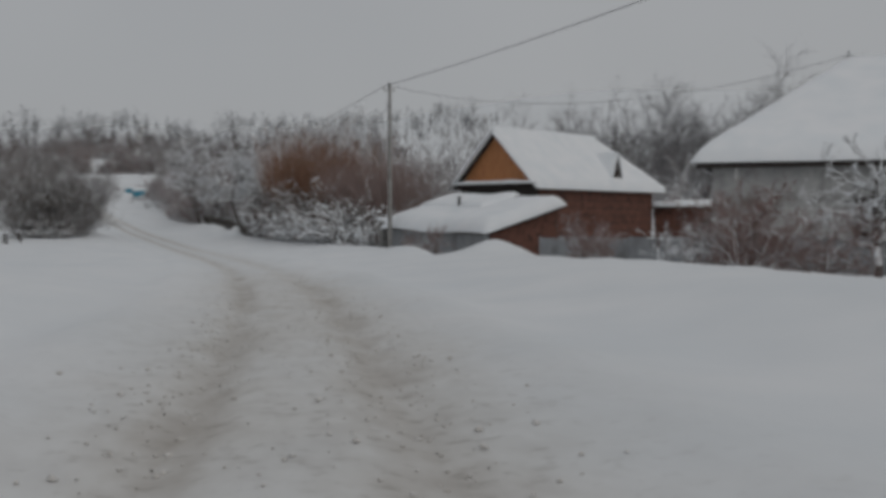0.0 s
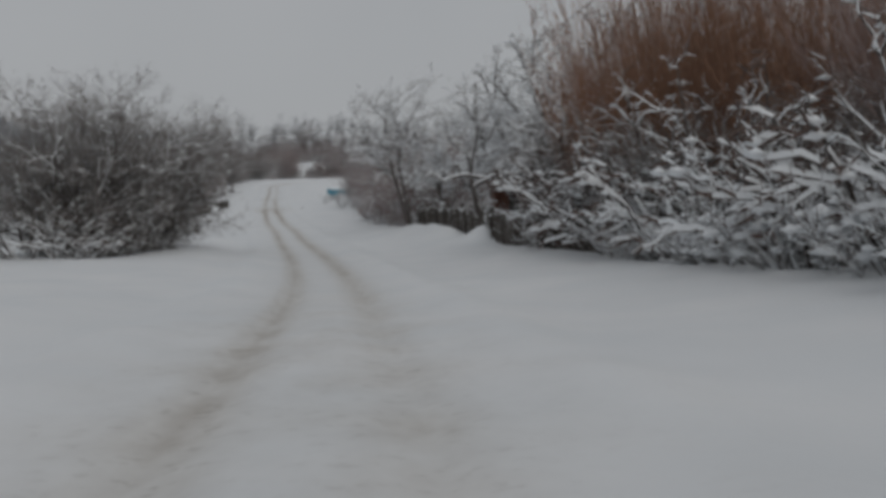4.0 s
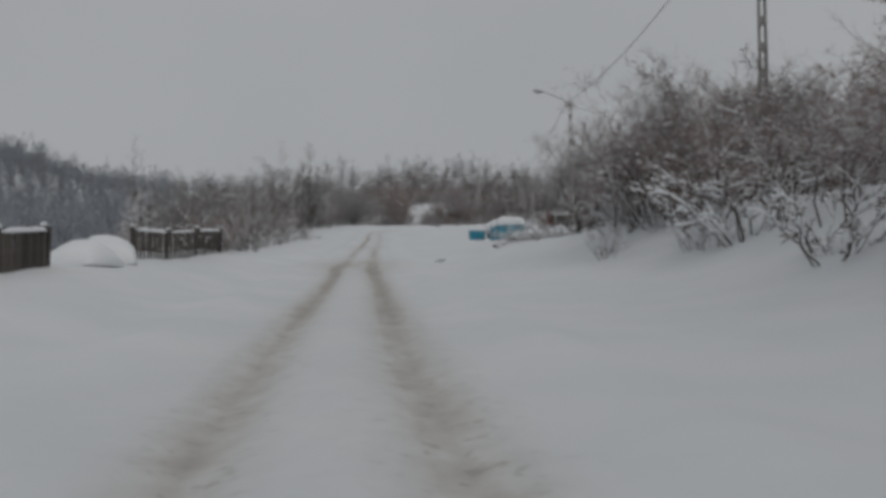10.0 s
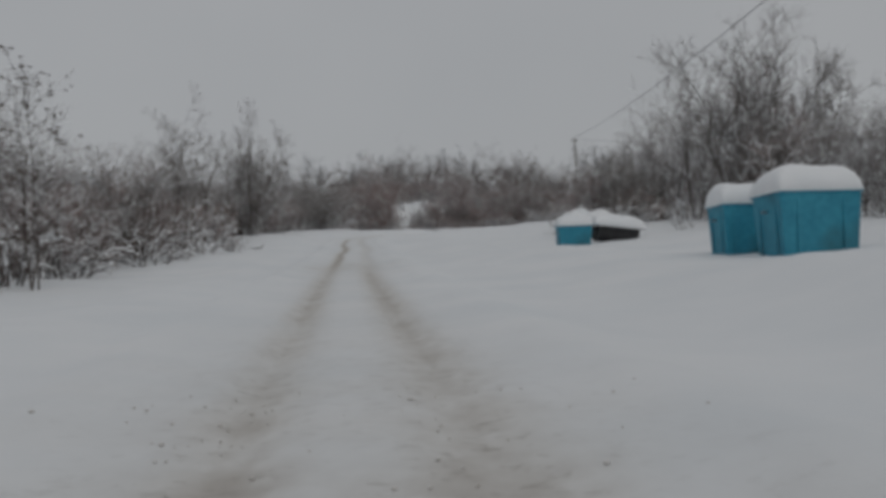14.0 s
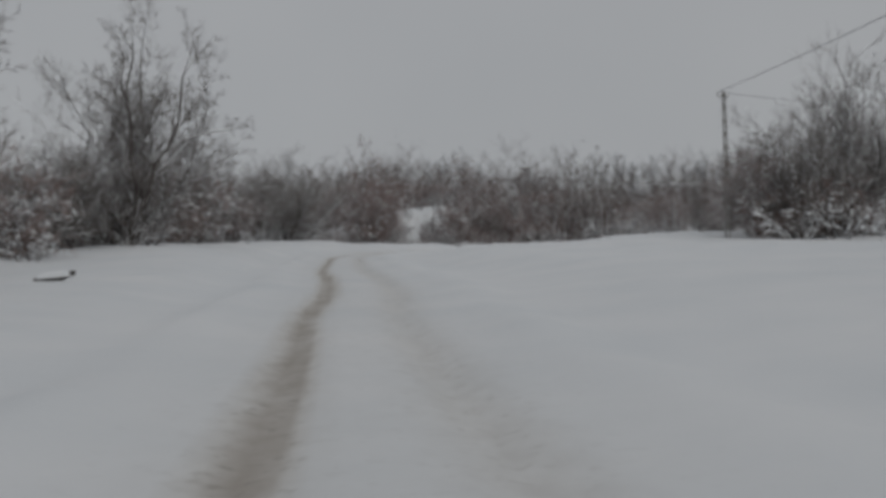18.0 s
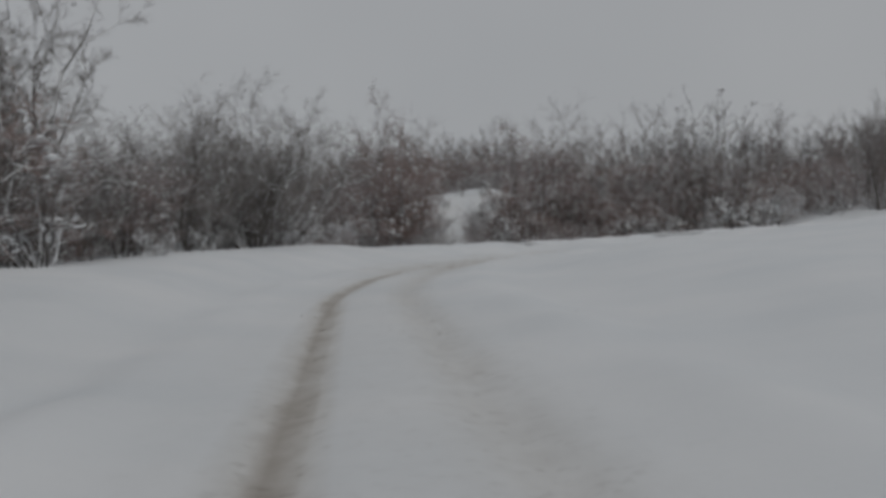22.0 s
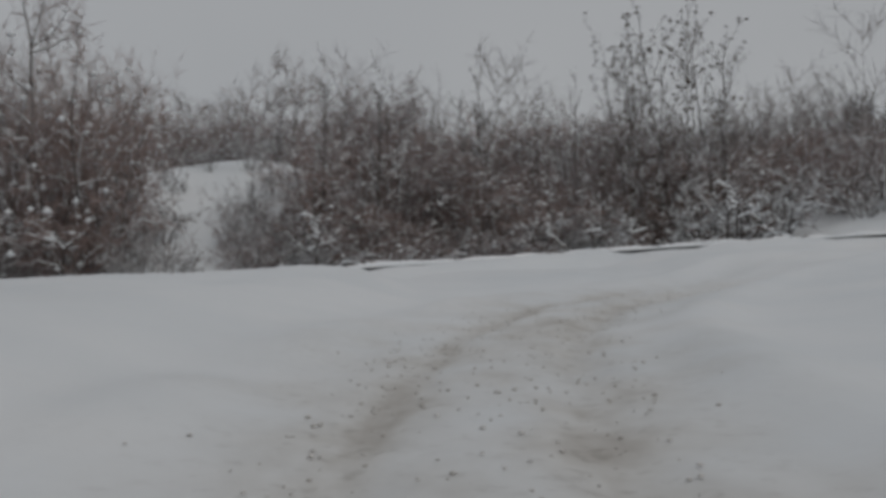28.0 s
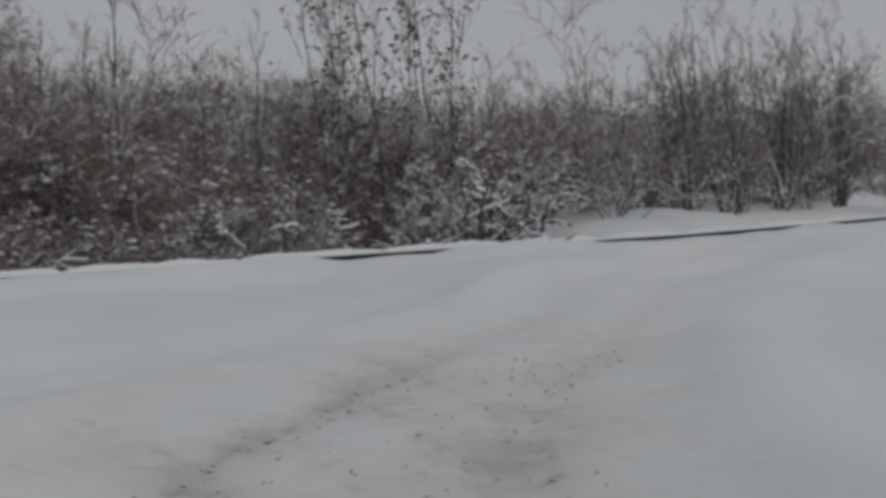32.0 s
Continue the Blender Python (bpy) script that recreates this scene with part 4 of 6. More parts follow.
# the open spreading trees that lean over the bank
put("verge", -4.9, 98.2, 0.8, which=2, wide=0.9)
put("verge", -4.2, 96.6, 0.85, which=0, wide=0.85)
put("verge", -3.7, 95.0, 0.85, which=2, wide=0.85)
put("verge", -2.6, 110, 0.8)
row("thick", 7, (-2.6, 93), (-1.6, 106), (0, 5), (0.5, 0.68), 99)
row("dome", 8, (-3.0, 92), (-2.2, 106), (0, 3.5), (0.72, 0.95), 84)
row("brown", 5, (-3.8, 91), (-3.4, 104), (0, 1.5), (0.8, 1.0), 83)
row("verge", 5, (-4.0, 93), (-3.4, 106), (0, 2.0), (0.55, 0.72), 85)
row("laden", 4, (-5.4, 90), (-5.2, 103), (-0.4, 0.6), (0.4, 0.6), 86)
# past the picket fence, behind the bins
row("bush", 9, (0.5, 124), (-1.5, 168), (0, 6), (0.9, 1.3), 10)
row("snow", 5, (2.0, 128), (0, 168), (0, 7), (0.55, 0.75), 11)
row("thick", 6, (2.5, 134), (1, 172), (0, 6), (0.65, 0.9), 81)
row("sapling", 8, (2, 130), (1, 176), (0, 12), (0.9, 1.25), 12)
row("laden", 2, (-7.4, 116), (-8.0, 122), (-0.4, 0.4), (0.3, 0.4), 13)
put("grand", 1.6, 173, 1.1, wide=1.0)
put("poplar", -0.2, 170, 1.5, wide=1.6)
put("thick", 0.6, 171, 1.25, wide=1.15)
put("poplar", -2.4, 178, 1.15, wide=1.2)
put("verge", -2.0, 160, 1.1)
put("laden", -5.8, 164, 0.6)
# round the pole at the top of the rise
row("thick", 5, (-2.6, 219), (7, 226), (-0.8, 0.8), (0.8, 1.0), 14)
row("dome", 7, (-4.0, 221), (10, 230), (-0.8, 0.8), (0.9, 1.2), 58)
row("brown", 6, (-3.4, 217.5), (9, 222), (-0.8, 0.8), (0.9, 1.3), 67)
row("limbs", 5, (-3.2, 216.5), (8, 220), (-0.8, 0.8), (0.7, 1.0), 16)
put("poplar", 2.7, 222, 1.55, wide=1.5)
put("poplar", 5.6, 225, 1.1)
put("mound", -6.6, 190, 0.9)
put("laden", -5.4, 196, 0.8)
# the big trees at the left edge
put("grand", -38.3, 200.6, 1.05, wide=1.05, which=0)
put("thick", -38.6, 200.2, 0.58, wide=0.75)
put("thick", -40.2, 203.5, 0.5)
put("poplar", -38.4, 200.8, 1.12, wide=1.1)
put("grand", -38.6, 183, 1.0, wide=1.0, which=1)
put("grand", -41.0, 219.5, 0.9, wide=0.95, which=0, turn=140)
put("brown", -33.6, 176.2, 0.4)
put("laden", -33.0, 175.4, 0.4)
# left of the lane
row("thick", 9, (-13.2, 19.5), (-8.8, 27), (-2.0, 0.2), (0.8, 0.96), 75)
row("limbs", 5, (-12.4, 17.5), (-9.4, 22), (-1.2, 0.2), (0.45, 0.7), 20)
row("laden", 4, (-11.0, 17), (-8.8, 25), (-1.6, 0.2), (0.35, 0.5), 73)
# the slope behind the left fences
put("sapling", -27.2, 109, 0.7, which=0)
put("sapling", -29.4, 113, 0.8, which=2)
put("sapling", -32.0, 119, 0.75, which=1)
put("pods", -29.4, 139, 0.66, wide=0.95)
row("bush", 9, (-31, 132), (-36.5, 168), (-8, 0), (0.85, 1.2), 21)
row("fine", 12, (-31.5, 134), (-38, 182), (-8, 0), (0.8, 1.15), 22)
row("dome", 18, (-32, 136), (-38.5, 188), (-8, 0), (0.7, 0.98), 59)
row("thick", 9, (-36, 140), (-40, 186), (-5, 0), (0.65, 0.9), 24)
row("verge", 5, (-32, 140), (-37, 178), (-4, 0), (0.9, 1.2), 23)
row("limbs", 6, (-30.5, 136), (-35.4, 178), (-1, 0.4), (0.6, 0.9), 95)
row("bush", 8, (-36.4, 174), (-40, 252), (-6, 0), (0.8, 1.1), 25)
row("brown", 16, (-37, 186), (-40, 258), (-8, 0), (1.0, 1.35), 26)
row("dome", 16, (-38, 190), (-40.5, 262), (-7, 0), (0.68, 0.95), 60)
row("sapling", 3, (-38.5, 206), (-40, 262), (-6, 0), (0.9, 1.1), 27)
row("limbs", 5, (-37.0, 180), (-38.4, 222), (-1.4, 0.2), (0.35, 0.55), 28)
row("laden", 5, (-37.4, 222), (-38.4, 256), (-1.0, 0.2), (0.4, 0.6), 47)
row("thick", 7, (-38.2, 192), (-39.6, 228), (-3, 0), (0.4, 0.56), 46)
row("thick", 9, (-39.5, 226), (-40.2, 258), (-3.5, 0.6), (0.5, 0.7), 48)
put("thick", -39.4, 233, 0.8)
put("thick", -38.2, 240, 0.88)
put("thick", -37.4, 236.5, 0.8)
put("thick", -37.8, 244.5, 0.85)
put("laden", -36.2, 238.4, 0.9)
# the dark red bush beside the clearing
put("dome", -33.0, 270.6, 2.0, wide=1.25, which=1)
put("dome", -34.6, 272.0, 2.15, wide=1.3, which=0)
put("brown", -32.6, 269.6, 1.9, wide=1.35)
put("brown", -33.8, 271.4, 2.2, wide=1.5)
# the wood beyond the guard rail
row("fine", 7, (-44, 269), (-33, 271), (-0.8, 0.8), (0.7, 1.1), 29)
row("fine", 12, (-25.4, 268.8), (-11, 270.5), (-0.6, 0.6), (0.5, 0.85), 98)
row("brown", 16, (-25.2, 270.6), (-6, 272.5), (-0.8, 0.8), (0.95, 1.3), 52)
row("dome", 15, (-24, 273), (-5, 275), (-1, 1), (0.8, 1.05), 30)
row("dome", 12, (-23, 277), (-6, 280), (-1, 1), (0.9, 1.15), 96)
row("bush", 6, (-50, 268), (-36, 274), (-1, 1), (0.9, 1.4), 53)
row("dome", 6, (-50, 273), (-36, 277), (-1, 1), (0.85, 1.1), 97)
row("sapling", 7, (-24, 271.5), (-10, 274.5), (-0.6, 0.6), (0.95, 1.25), 31)
row("limbs", 8, (-25.0, 268.8), (-2, 270.2), (-0.6, 0.6), (0.5, 0.9), 32)
row("mound", 3, (-16, 269.2), (-4, 270.5), (-1, 1), (0.5, 0.8), 63)
row("laden", 6, (-24, 269.0), (-3, 270.5), (-0.8, 0.8), (0.5, 0.9), 64)
row("dome", 9, (-60, 284), (-33, 289), (-3, 3), (0.9, 1.3), 33)
row("dome", 16, (-4, 276), (40, 284), (-2, 2), (0.75, 1.05), 61)
row("brown", 10, (-4, 273.5), (30, 278), (-1, 1), (0.8, 1.1), 34)
row("sapling", 7, (-5, 276), (40, 284), (-2, 2), (0.9, 1.2), 62)
# snow-roped branches and tall stems in the middle of it
put("pods", -10.2, 271.4, 1.1)
put("pods", -7.6, 272.2, 1.22)
put("pods", -5.4, 272.8, 1.1)
put("pods", -8.8, 273.0, 1.05)
put("snow", -8.0, 270.3, 0.5, wide=0.5)
put("snow", -5.6, 270.4, 0.46, wide=0.5)
put("snow", -3.2, 270.8, 0.5, wide=0.55)
put("snow", -14.5, 270.6, 0.4, wide=0.45)
put("limbs", -6.8, 269.6, 1.1)
put("limbs", -4.4, 269.8, 1.0)
# slender trees standing clear on the verge
put("verge", 0.8, 271.0, 0.9, which=2)
put("verge", 2.6, 271.6, 1.0, which=0)
put("grand", 5.2, 271.0, 0.78, wide=0.55, which=1)
put("grand", 9.2, 272.6, 0.85, wide=0.55, which=0)
put("grand", 13.6, 273.2, 0.9, wide=0.6, which=1)
put("verge", 7.4, 270.6, 0.9, which=3)
put("verge", 11.4, 271.6, 1.1, which=1)
put("verge", 16.4, 272.0, 1.1, which=3)
put("grand", 19.5, 274, 0.95, wide=0.65, which=0)
row("limbs", 5, (1, 270.6), (16, 272.4), (-0.6, 0.6), (0.4, 0.65), 87)
# low growth scattered over the clearing
for x, y, z in ((-27.0, 272.4, 0.5), (-26.6, 269.2, 0.6), (-31.0, 271.8, 0.7), (-30.6, 268.6, 0.6), (-26.0, 270.6, 0.8)):
    put("verge", x, y, z * 0.8)
    put("limbs", x + 0.9, y + 0.6, z * 0.8)
    put("fine", x - 0.4, y - 0.5, z * 0.9)
for x, y, z in ((-26.6, 270.0, 0.7), (-25.6, 271.5, 0.8), (-26.9, 273.5, 0.6), (-25.4, 275.0, 0.7), (-26.4, 277.0, 0.5), (-25.0, 279.0, 0.6), (-29.4, 275.6, 0.32), (-28.2, 277.4, 0.38), (-27.0, 279.6, 0.4), (-28.8, 278.6, 0.3), (-30.0, 276.4, 0.4), (-30.6, 280.0, 0.5)):
    put("bush", x, y, z)
# bushes on the brow behind the clearing
for x, y, z in ((-36.5, 291, 1.2), (-33.5, 292, 1.25), (-30.6, 293, 1.1), (-28.0, 292.5, 1.0), (-25.2, 292, 1.15), (-22.4, 291.5, 1.2), (-20.0, 288, 1.0)):
    put("dome", x, y, z * 1.25, wide=1.3)


# shapes that found no place
for kind, moulds in KINDS.items():
    for k, mould in enumerate(moulds):
        if (kind, k) not in USED:
            for ob in (*mould.children_recursive, mould):
                bpy.data.objects.remove(ob)


def far_woods(name, label, mat, seed, spots, tall, twigs, thick, per=7):
    g = np.random.RandomState(seed)
    n = len(spots)
    x, y = spots[:, 0], spots[:, 1]
    base = np.stack([x, y, height(x, y) - 0.3], -1)
    size = tall * g.uniform(0.55, 1.1, n) * (1 + 0.22 * wave(x, y, 30.0, seed) + 0.30 * wave(x, y, 9.0, seed + 3))
    P, R = line(g, base, unit(np.stack([g.normal(0, 0.14, n), g.normal(0, 0.14, n), np.ones(n)], -1)), size * 0.85, 3, 0.05, 0.0, np.full(n, thick), 0.4)
    L, LR = shoots(g, P, R, twigs, 0.50, 52, 2, 0.10, 0.1, 0.12, 0.7, 0.4, thick * 0.45, 0.45)
    S, SR = shoots(g, L, LR, per, 0.62, 50, 2, 0.10, 0.1, 0.10, 0.85, 0.5, thick * 0.33, 0.3)
    v, f = joined([tubes(P, R, 3), tubes(L, LR, 3), tubes(S, SR, 3)])
    return tagged(raw_part(name, v, f, mat), label, "woods", kind="stuff")


def scatter(seed, count, x, y, keep=None):
    g = np.random.RandomState(seed)
    s = np.stack([g.uniform(*x, count), g.uniform(*y, count)], -1)
    a, b = s[:, 0], s[:, 1]
    rim = np.minimum(np.minimum(a - x[0], x[1] - a), np.minimum(b - y[0], y[1] - b))
    s = s[rim > 0.11 * min(x[1] - x[0], y[1] - y[0]) * (0.6 + wave(a, b, 0.4 * (x[1] - x[0]), seed))]
    return s if keep is None else s[keep(s[:, 0], s[:, 1])]


far_woods("woods_behind_village", "frosted bare woods on the slope behind the houses", TWIG_VILLAGE, 71, scatter(71, 1300, (45, 170), (-80, 130), lambda x, y: x - road_x(y) > 60 + 0.1 * np.abs(y)), 14.5, 15, 0.05, 13)
far_woods("woods_on_crest", "frosted bare woods on the rise ahead", TWIG_CREST, 72, scatter(72, 1000, (-110, 90), (285, 370)), 11.0, 13, 0.05, 9)
far_woods("woods_on_far_rise", "woods along the rise beyond the cross road, tinted grey for haze", TWIG_RISE, 79, scatter(79, 900, (-260, 170), (385, 480)), 10.0, 11, 0.10, 8)
far_woods("woods_on_left_slope", "bare woods down the slope beside the road", TWIG_FAR, 73, scatter(73, 620, (-110, -46), (95, 300), lambda x, y: (x < -40 - 0.06 * (y - 95)) & (x > 4.6 - 0.35 * y)), 7.0, 13, 0.06)
far_woods("woods_on_far_hill", "wooded hill across the valley, haze put into its pale blue-grey colour", TWIG_HILL, 74, scatter(74, 9500, (-340, -60), (130, 490), lambda x, y: x < np.where(y > 230, -9 - 0.35 * (y - 54) - 0.02 * y * wave(x, y, 40.0, 80), 4 - 0.435 * (y - 21) - 0.03 * y * (1 + wave(x, y, 45.0, 79)))), 11.0, 6, 0.22, 4)
far_woods("woods_right_of_road", "bare woods behind the roadside thicket", TWIG_FAR, 75, scatter(75, 520, (10, 60), (58, 285), lambda x, y: x > 9 + 0.02 * (y - 55)), 7.5, 13, 0.06)
far_woods("woods_on_horizon", "thin woods along the far snowy ridge, coloured pale for haze", TWIG_HILL, 77, scatter(77, 420, (-520, -90), (800, 930)), 13.0, 8, 0.3)
far_woods("woods_behind_hedge", "grey frosted bushes behind the willow hedge", TWIG_DULL, 76, scatter(76, 160, (18, 50), (2, 60), lambda x, y: x > 19), 9.0, 13, 0.06)

# ------------------------------------------------------------ houses
def sheet(fn, x0, x1, y0, y1, nx, ny, thick, round_edge=0.0):
    """A closed sheet whose top follows fn(x, y); thick downwards, with softened rims for snow."""
    bm = bmesh.new()
    top, low = [], []
    for i in range(nx + 1):
        a, b = [], []
        for j in range(ny + 1):
            x, y = x0 + (x1 - x0) * i / nx, y0 + (y1 - y0) * j / ny
            e = 0.0
            if round_edge:
                d = min(x - x0, x1 - x, y - y0, y1 - y)
                e = thick * 0.85 * max(0.0, 1 - d / round_edge) ** 2
            z = fn(x, y)
            lump = 0.10 * thick * noise.noise((x * 0.8, y * 0.8, 3.7)) if round_edge else 0.0
            a.append(bm.verts.new((x, y, z + thick - e + lump)))
            b.append(bm.verts.new((x, y, z)))
        top.append(a)
        low.append(b)
    for i in range(nx):
        for j in range(ny):
            bm.faces.new((top[i][j], top[i + 1][j], top[i + 1][j + 1], top[i][j + 1]))
            bm.faces.new((low[i][j], low[i][j + 1], low[i + 1][j + 1], low[i + 1][j]))
    for i in range(nx):
        for j in (0, ny):
            bm.faces.new((top[i][j], low[i][j], low[i + 1][j], top[i + 1][j]))
    for j in range(ny):
        for i in (0, nx):
            bm.faces.new((top[i][j], top[i][j + 1], low[i][j + 1], low[i][j]))
    return bm


def gabled_house():
    m = pose(21.55, -12.5, 0, 0, 0, 33)
    g0 = 0.2
    house = thing("gabled_house", "red-brown house with orange gable and snow-covered half-hipped roof", "house", m)

    def slope(x, y):
        return 8.45 - 1.03 * max(abs(y), (x - 12.3) * 0.83)
    part("roof", sheet(slope, -0.4, 17.0, -3.85, 3.85, 34, 22, 0.10), DARK_WOOD, house, "dark roof boards seen under the snow")
    part("roof_snow", sheet(lambda x, y: slope(x, y) + 0.11, -0.62, 17.15, -4.05, 4.05, 60, 36, 0.42, 0.3), CAP, house, "thick rounded blanket of snow", True)
    n = 18
    for k in range(n):
        ya, yb = -3.5 + 7.0 * k / n + 0.006, -3.5 + 7.0 * (k + 1) / n - 0.006
        za, zb = 8.40 - 1.03 * abs(ya), 8.40 - 1.03 * abs(yb)
        mid = max(za, zb) if ya * yb > 0 else 8.40
        pts = [(0.05, ya, 4.86), (0.05, yb, 4.86), (0.05, yb, zb - 0.02)] + ([(0.05, 0, mid)] if ya * yb < 0 else []) + [(0.05, ya, za - 0.02)]
        part("gable_board", poly(bmesh.new(), pts, 0.03), ORANGE_BOARD, house)
    for s in (-1, 1):
        b = bmesh.new()
        length = math.hypot(3.8, 3.92)
        box(b, (0.05, length, 0.15), (-0.36, 0, -0.03), bevel=0.008)
        bmesh.ops.transform(b, verts=b.verts, matrix=Matrix.Translation((0, s * 1.92, 6.44)) @ pose(0, 0, 0, -s * 45.8))
        part("bargeboard", b, DARK_WOOD, house)
        b = pillow(0.42, length + 0.25, 0.24, 7 + s, 6, 20)
        bmesh.ops.transform(b, verts=b.verts, matrix=Matrix.Translation((-0.50, s * 1.95, 6.47)) @ pose(0, 0, 0, -s * 45.8))
        part("verge_snow", b, CAP, house, "roll of snow along the gable edge", True)
    part("ledge", boxed((0.9, 7.6, 0.10), (-0.25, 0, 4.72)), DARK_WOOD, house)
    b = pillow(1.05, 7.8, 0.26, 3, 6, 26)
    bmesh.ops.translate(b, vec=(-0.28, 0, 4.79), verts=b.verts)
    part("ledge_snow", b, CAP, house, "strip of snow below the gable", True)
    # dark wood here paints in the shade under the ledge
    part("front_wall", boxed((0.25, 6.8, 4.5), (0.20, 0, g0 + 2.2)), DARK_WOOD, house, "front boarding, shade below the ledge put into its dark colour")
    part("side_wall", boxed((15.4, 0.25, 4.4), (8.0, -3.35, g0 + 2.15)), RED_BOARD, house, "red-brown boarded side wall")
    part("side_wall", boxed((15.4, 0.25, 4.4), (8.0, 3.35, g0 + 2.15)), BRICK_RED, house)
    part("back_wall", boxed((0.25, 6.4, 4.4), (15.8, 0, g0 + 2.15)), BRICK_RED, house)
    for k in range(7):
        part("wall_band", boxed((15.5, 0.05, 0.035), (8.0, -3.49, g0 + 0.7 + 0.55 * k), bevel=0.004), DARK_WOOD, house)
    # the small pointed dormer
    d = part("dormer", poly(bmesh.new(), [(9.75, -3.35, 5.2), (11.15, -3.35, 5.2), (10.45, -3.35, 7.3)], 0.06), DARK_WOOD, house, "small dark pointed dormer")
    for s in (-1, 1):
        b = bmesh.new()
        poly(b, [(10.45, -3.55, 7.42), (10.45, -1.3, 7.42), (10.45 + s * 0.86, -2.2, 5.2), (10.45 + s * 0.86, -3.55, 5.2)], 0.10)
        part("dormer_roof", b, CAP, d, "snowy dormer roof")
    return house


def lean_to():
    """The low shed before the house: a grey wall to the road, boards at its end, thick snow on top."""
    a = math.degrees(math.atan2(-29.5 + 17.1, 15.6 - 12.8))
    m = pose(12.8, -17.1, 0, 0, 0, a)
    shed = thing("lean_to_shed", "low lean-to shed with grey wall, brown plank end and snow-laden roof", "shed", m)
    L, W = 12.6, 4.2

    def slope(x, y):
        return 1.75 + 0.30 * y - 0.012 * x
    part("roof", sheet(slope, -0.2, L + 0.3, -0.3, W + 0.3, 12, 6, 0.09), DARK_WOOD, shed)
    part("roof_snow", sheet(lambda x, y: slope(x, y) + 0.10 + 0.06 * math.sin(x * 0.7), -0.35, L + 0.45, -0.5, W + 0.4, 44, 22, 0.70, 0.6), CAP, shed, "thick rounded slab of snow", True)
    part("roof_snow", sheet(lambda x, y: slope(x, y) + 0.70 + 0.05 * math.sin(x * 0.9), 0.2, 8.4, 1.9, W + 0.35, 30, 12, 0.30, 0.4), CAP, shed, "", True)
    for k in range(6):
        part("wall_panel", boxed((2.05, 0.06, 1.75), (1.05 + 2.08 * k, 0, 0.92), bevel=0.006), GREY_SHEET, shed)
    n = 20
    for k in range(n):
        y = W * (k + 0.5) / n
        part("end_plank", boxed((0.04, W / n - 0.012, 1.7 + 0.3 * y), (L, y, 0.05 + (1.7 + 0.3 * y) / 2 - 0.15), bevel=0.004), RED_BOARD, shed)
    part("back_wall", boxed((L, 0.1, 2.8), (L / 2, W, 1.35)), DARK_WOOD, shed)
    part("inner_wall", boxed((0.1, W - 0.1, 2.2), (0.1, W / 2, 1.0)), DARK_WOOD, shed)
    b = bmesh.new()
    rod(b, (5.4, 2.1, 2.2), (5.4, 2.1, 3.55), 0.09, sides=12)
    rod(b, (5.4, 2.1, 3.6), (5.4, 2.1, 3.66), 0.16, sides=12)
    rod(b, (5.4, 2.1, 3.5), (5.4, 2.1, 3.62), 0.04, sides=6)
    part("stovepipe", b, DARK_WOOD, shed, "dark stovepipe with a cap")
    # the higher store behind it
    back = thing("store_shed", "small wooden store with snow on its roof", "shed", m @ pose(3.5, 5.6, 0))
    part("wall", boxed((5.5, 2.4, 3.0), (0, 0, 1.6)), RED_BOARD, back)
    b = pillow(6.2, 3.1, 0.45, 9)
    bmesh.ops.translate(b, vec=(0, 0, 3.1), verts=b.verts)
    part("roof_snow", b, CAP, back, "", True)
    post = thing("gate_post", "grey concrete gate post with a snow cap", "post", pose(12.55, -16.4, hz(12.55, -16.4), 0, 0, a))
    part("shaft", boxed((0.55, 0.55, 1.9), (0, 0, 0.75), bevel=0.03), CONCRETE, post)
    b = pillow(0.75, 0.75, 0.22, 4, 8, 8)
    bmesh.ops.translate(b, vec=(0, 0, 1.71), verts=b.verts)
    part("snow_cap", b, CAP, post, "", True)


def grey_house():
    m = pose(21.6, -41.3, 0, 0, 0, -35)
    house = thing("grey_house", "grey plastered house under a large snow-covered roof", "house", m)

    def slope(x, y):
        return 9.4 - 0.66 * max(abs(y - 6.6), (5.6 - x) * 1.13)
    part("roof", sheet(slope, -0.7, 15, -0.55, 13.8, 10, 24, 0.12), DARK_WOOD, house, "dark eaves under the snow")
    part("roof_snow", sheet(lambda x, y: slope(x, y) + 0.13, -0.85, 15.1, -0.7, 13.9, 44, 44, 0.42, 0.6), CAP, house, "thick smooth blanket of snow", True)
    part("wall_front", boxed((14.4, 0.3, 4.7), (7.2, 0.15, 2.35)), PLASTER, house)
    part("wall_back", boxed((14.4, 0.3, 4.7), (7.2, 13.05, 2.35)), PLASTER, house)
    for x in (0.0, 14.3):
        part("wall_end", poly(bmesh.new(), [(x, 0.3, 0), (x, 12.9, 0), (x, 12.9, 4.75), (x, 0.3, 4.75)], 0.3), PLASTER, house)
    part("fascia", boxed((15.4, 0.06, 0.26), (7.1, -0.54, 4.62)), DARK_WOOD, house)
    # flat dark slab on the wall for the porch's shade, no recess built
    part("porch_opening", boxed((2.6, 0.12, 2.2), (6.9, -0.05, 2.2)), DARK_WOOD, house, "dark panel on the wall standing for the shade of a porch")
    part("downpipe", rod(bmesh.new(), (1.0, -0.45, 4.6), (1.0, -0.45, 4.0), 0.05), PALE_METAL, house, "pale stub of a rain pipe")
    b = bmesh.new()
    rod(b, (5.6, 6.6, 8.8), (5.6, 6.6, 10.2), 0.045)
    box(b, (0.5, 0.06, 0.06), (5.6, 6.6, 9.95))
    part("service_mast", b, STEEL, house)
    return m @ Vector((5.6, 6.6, 10.0))


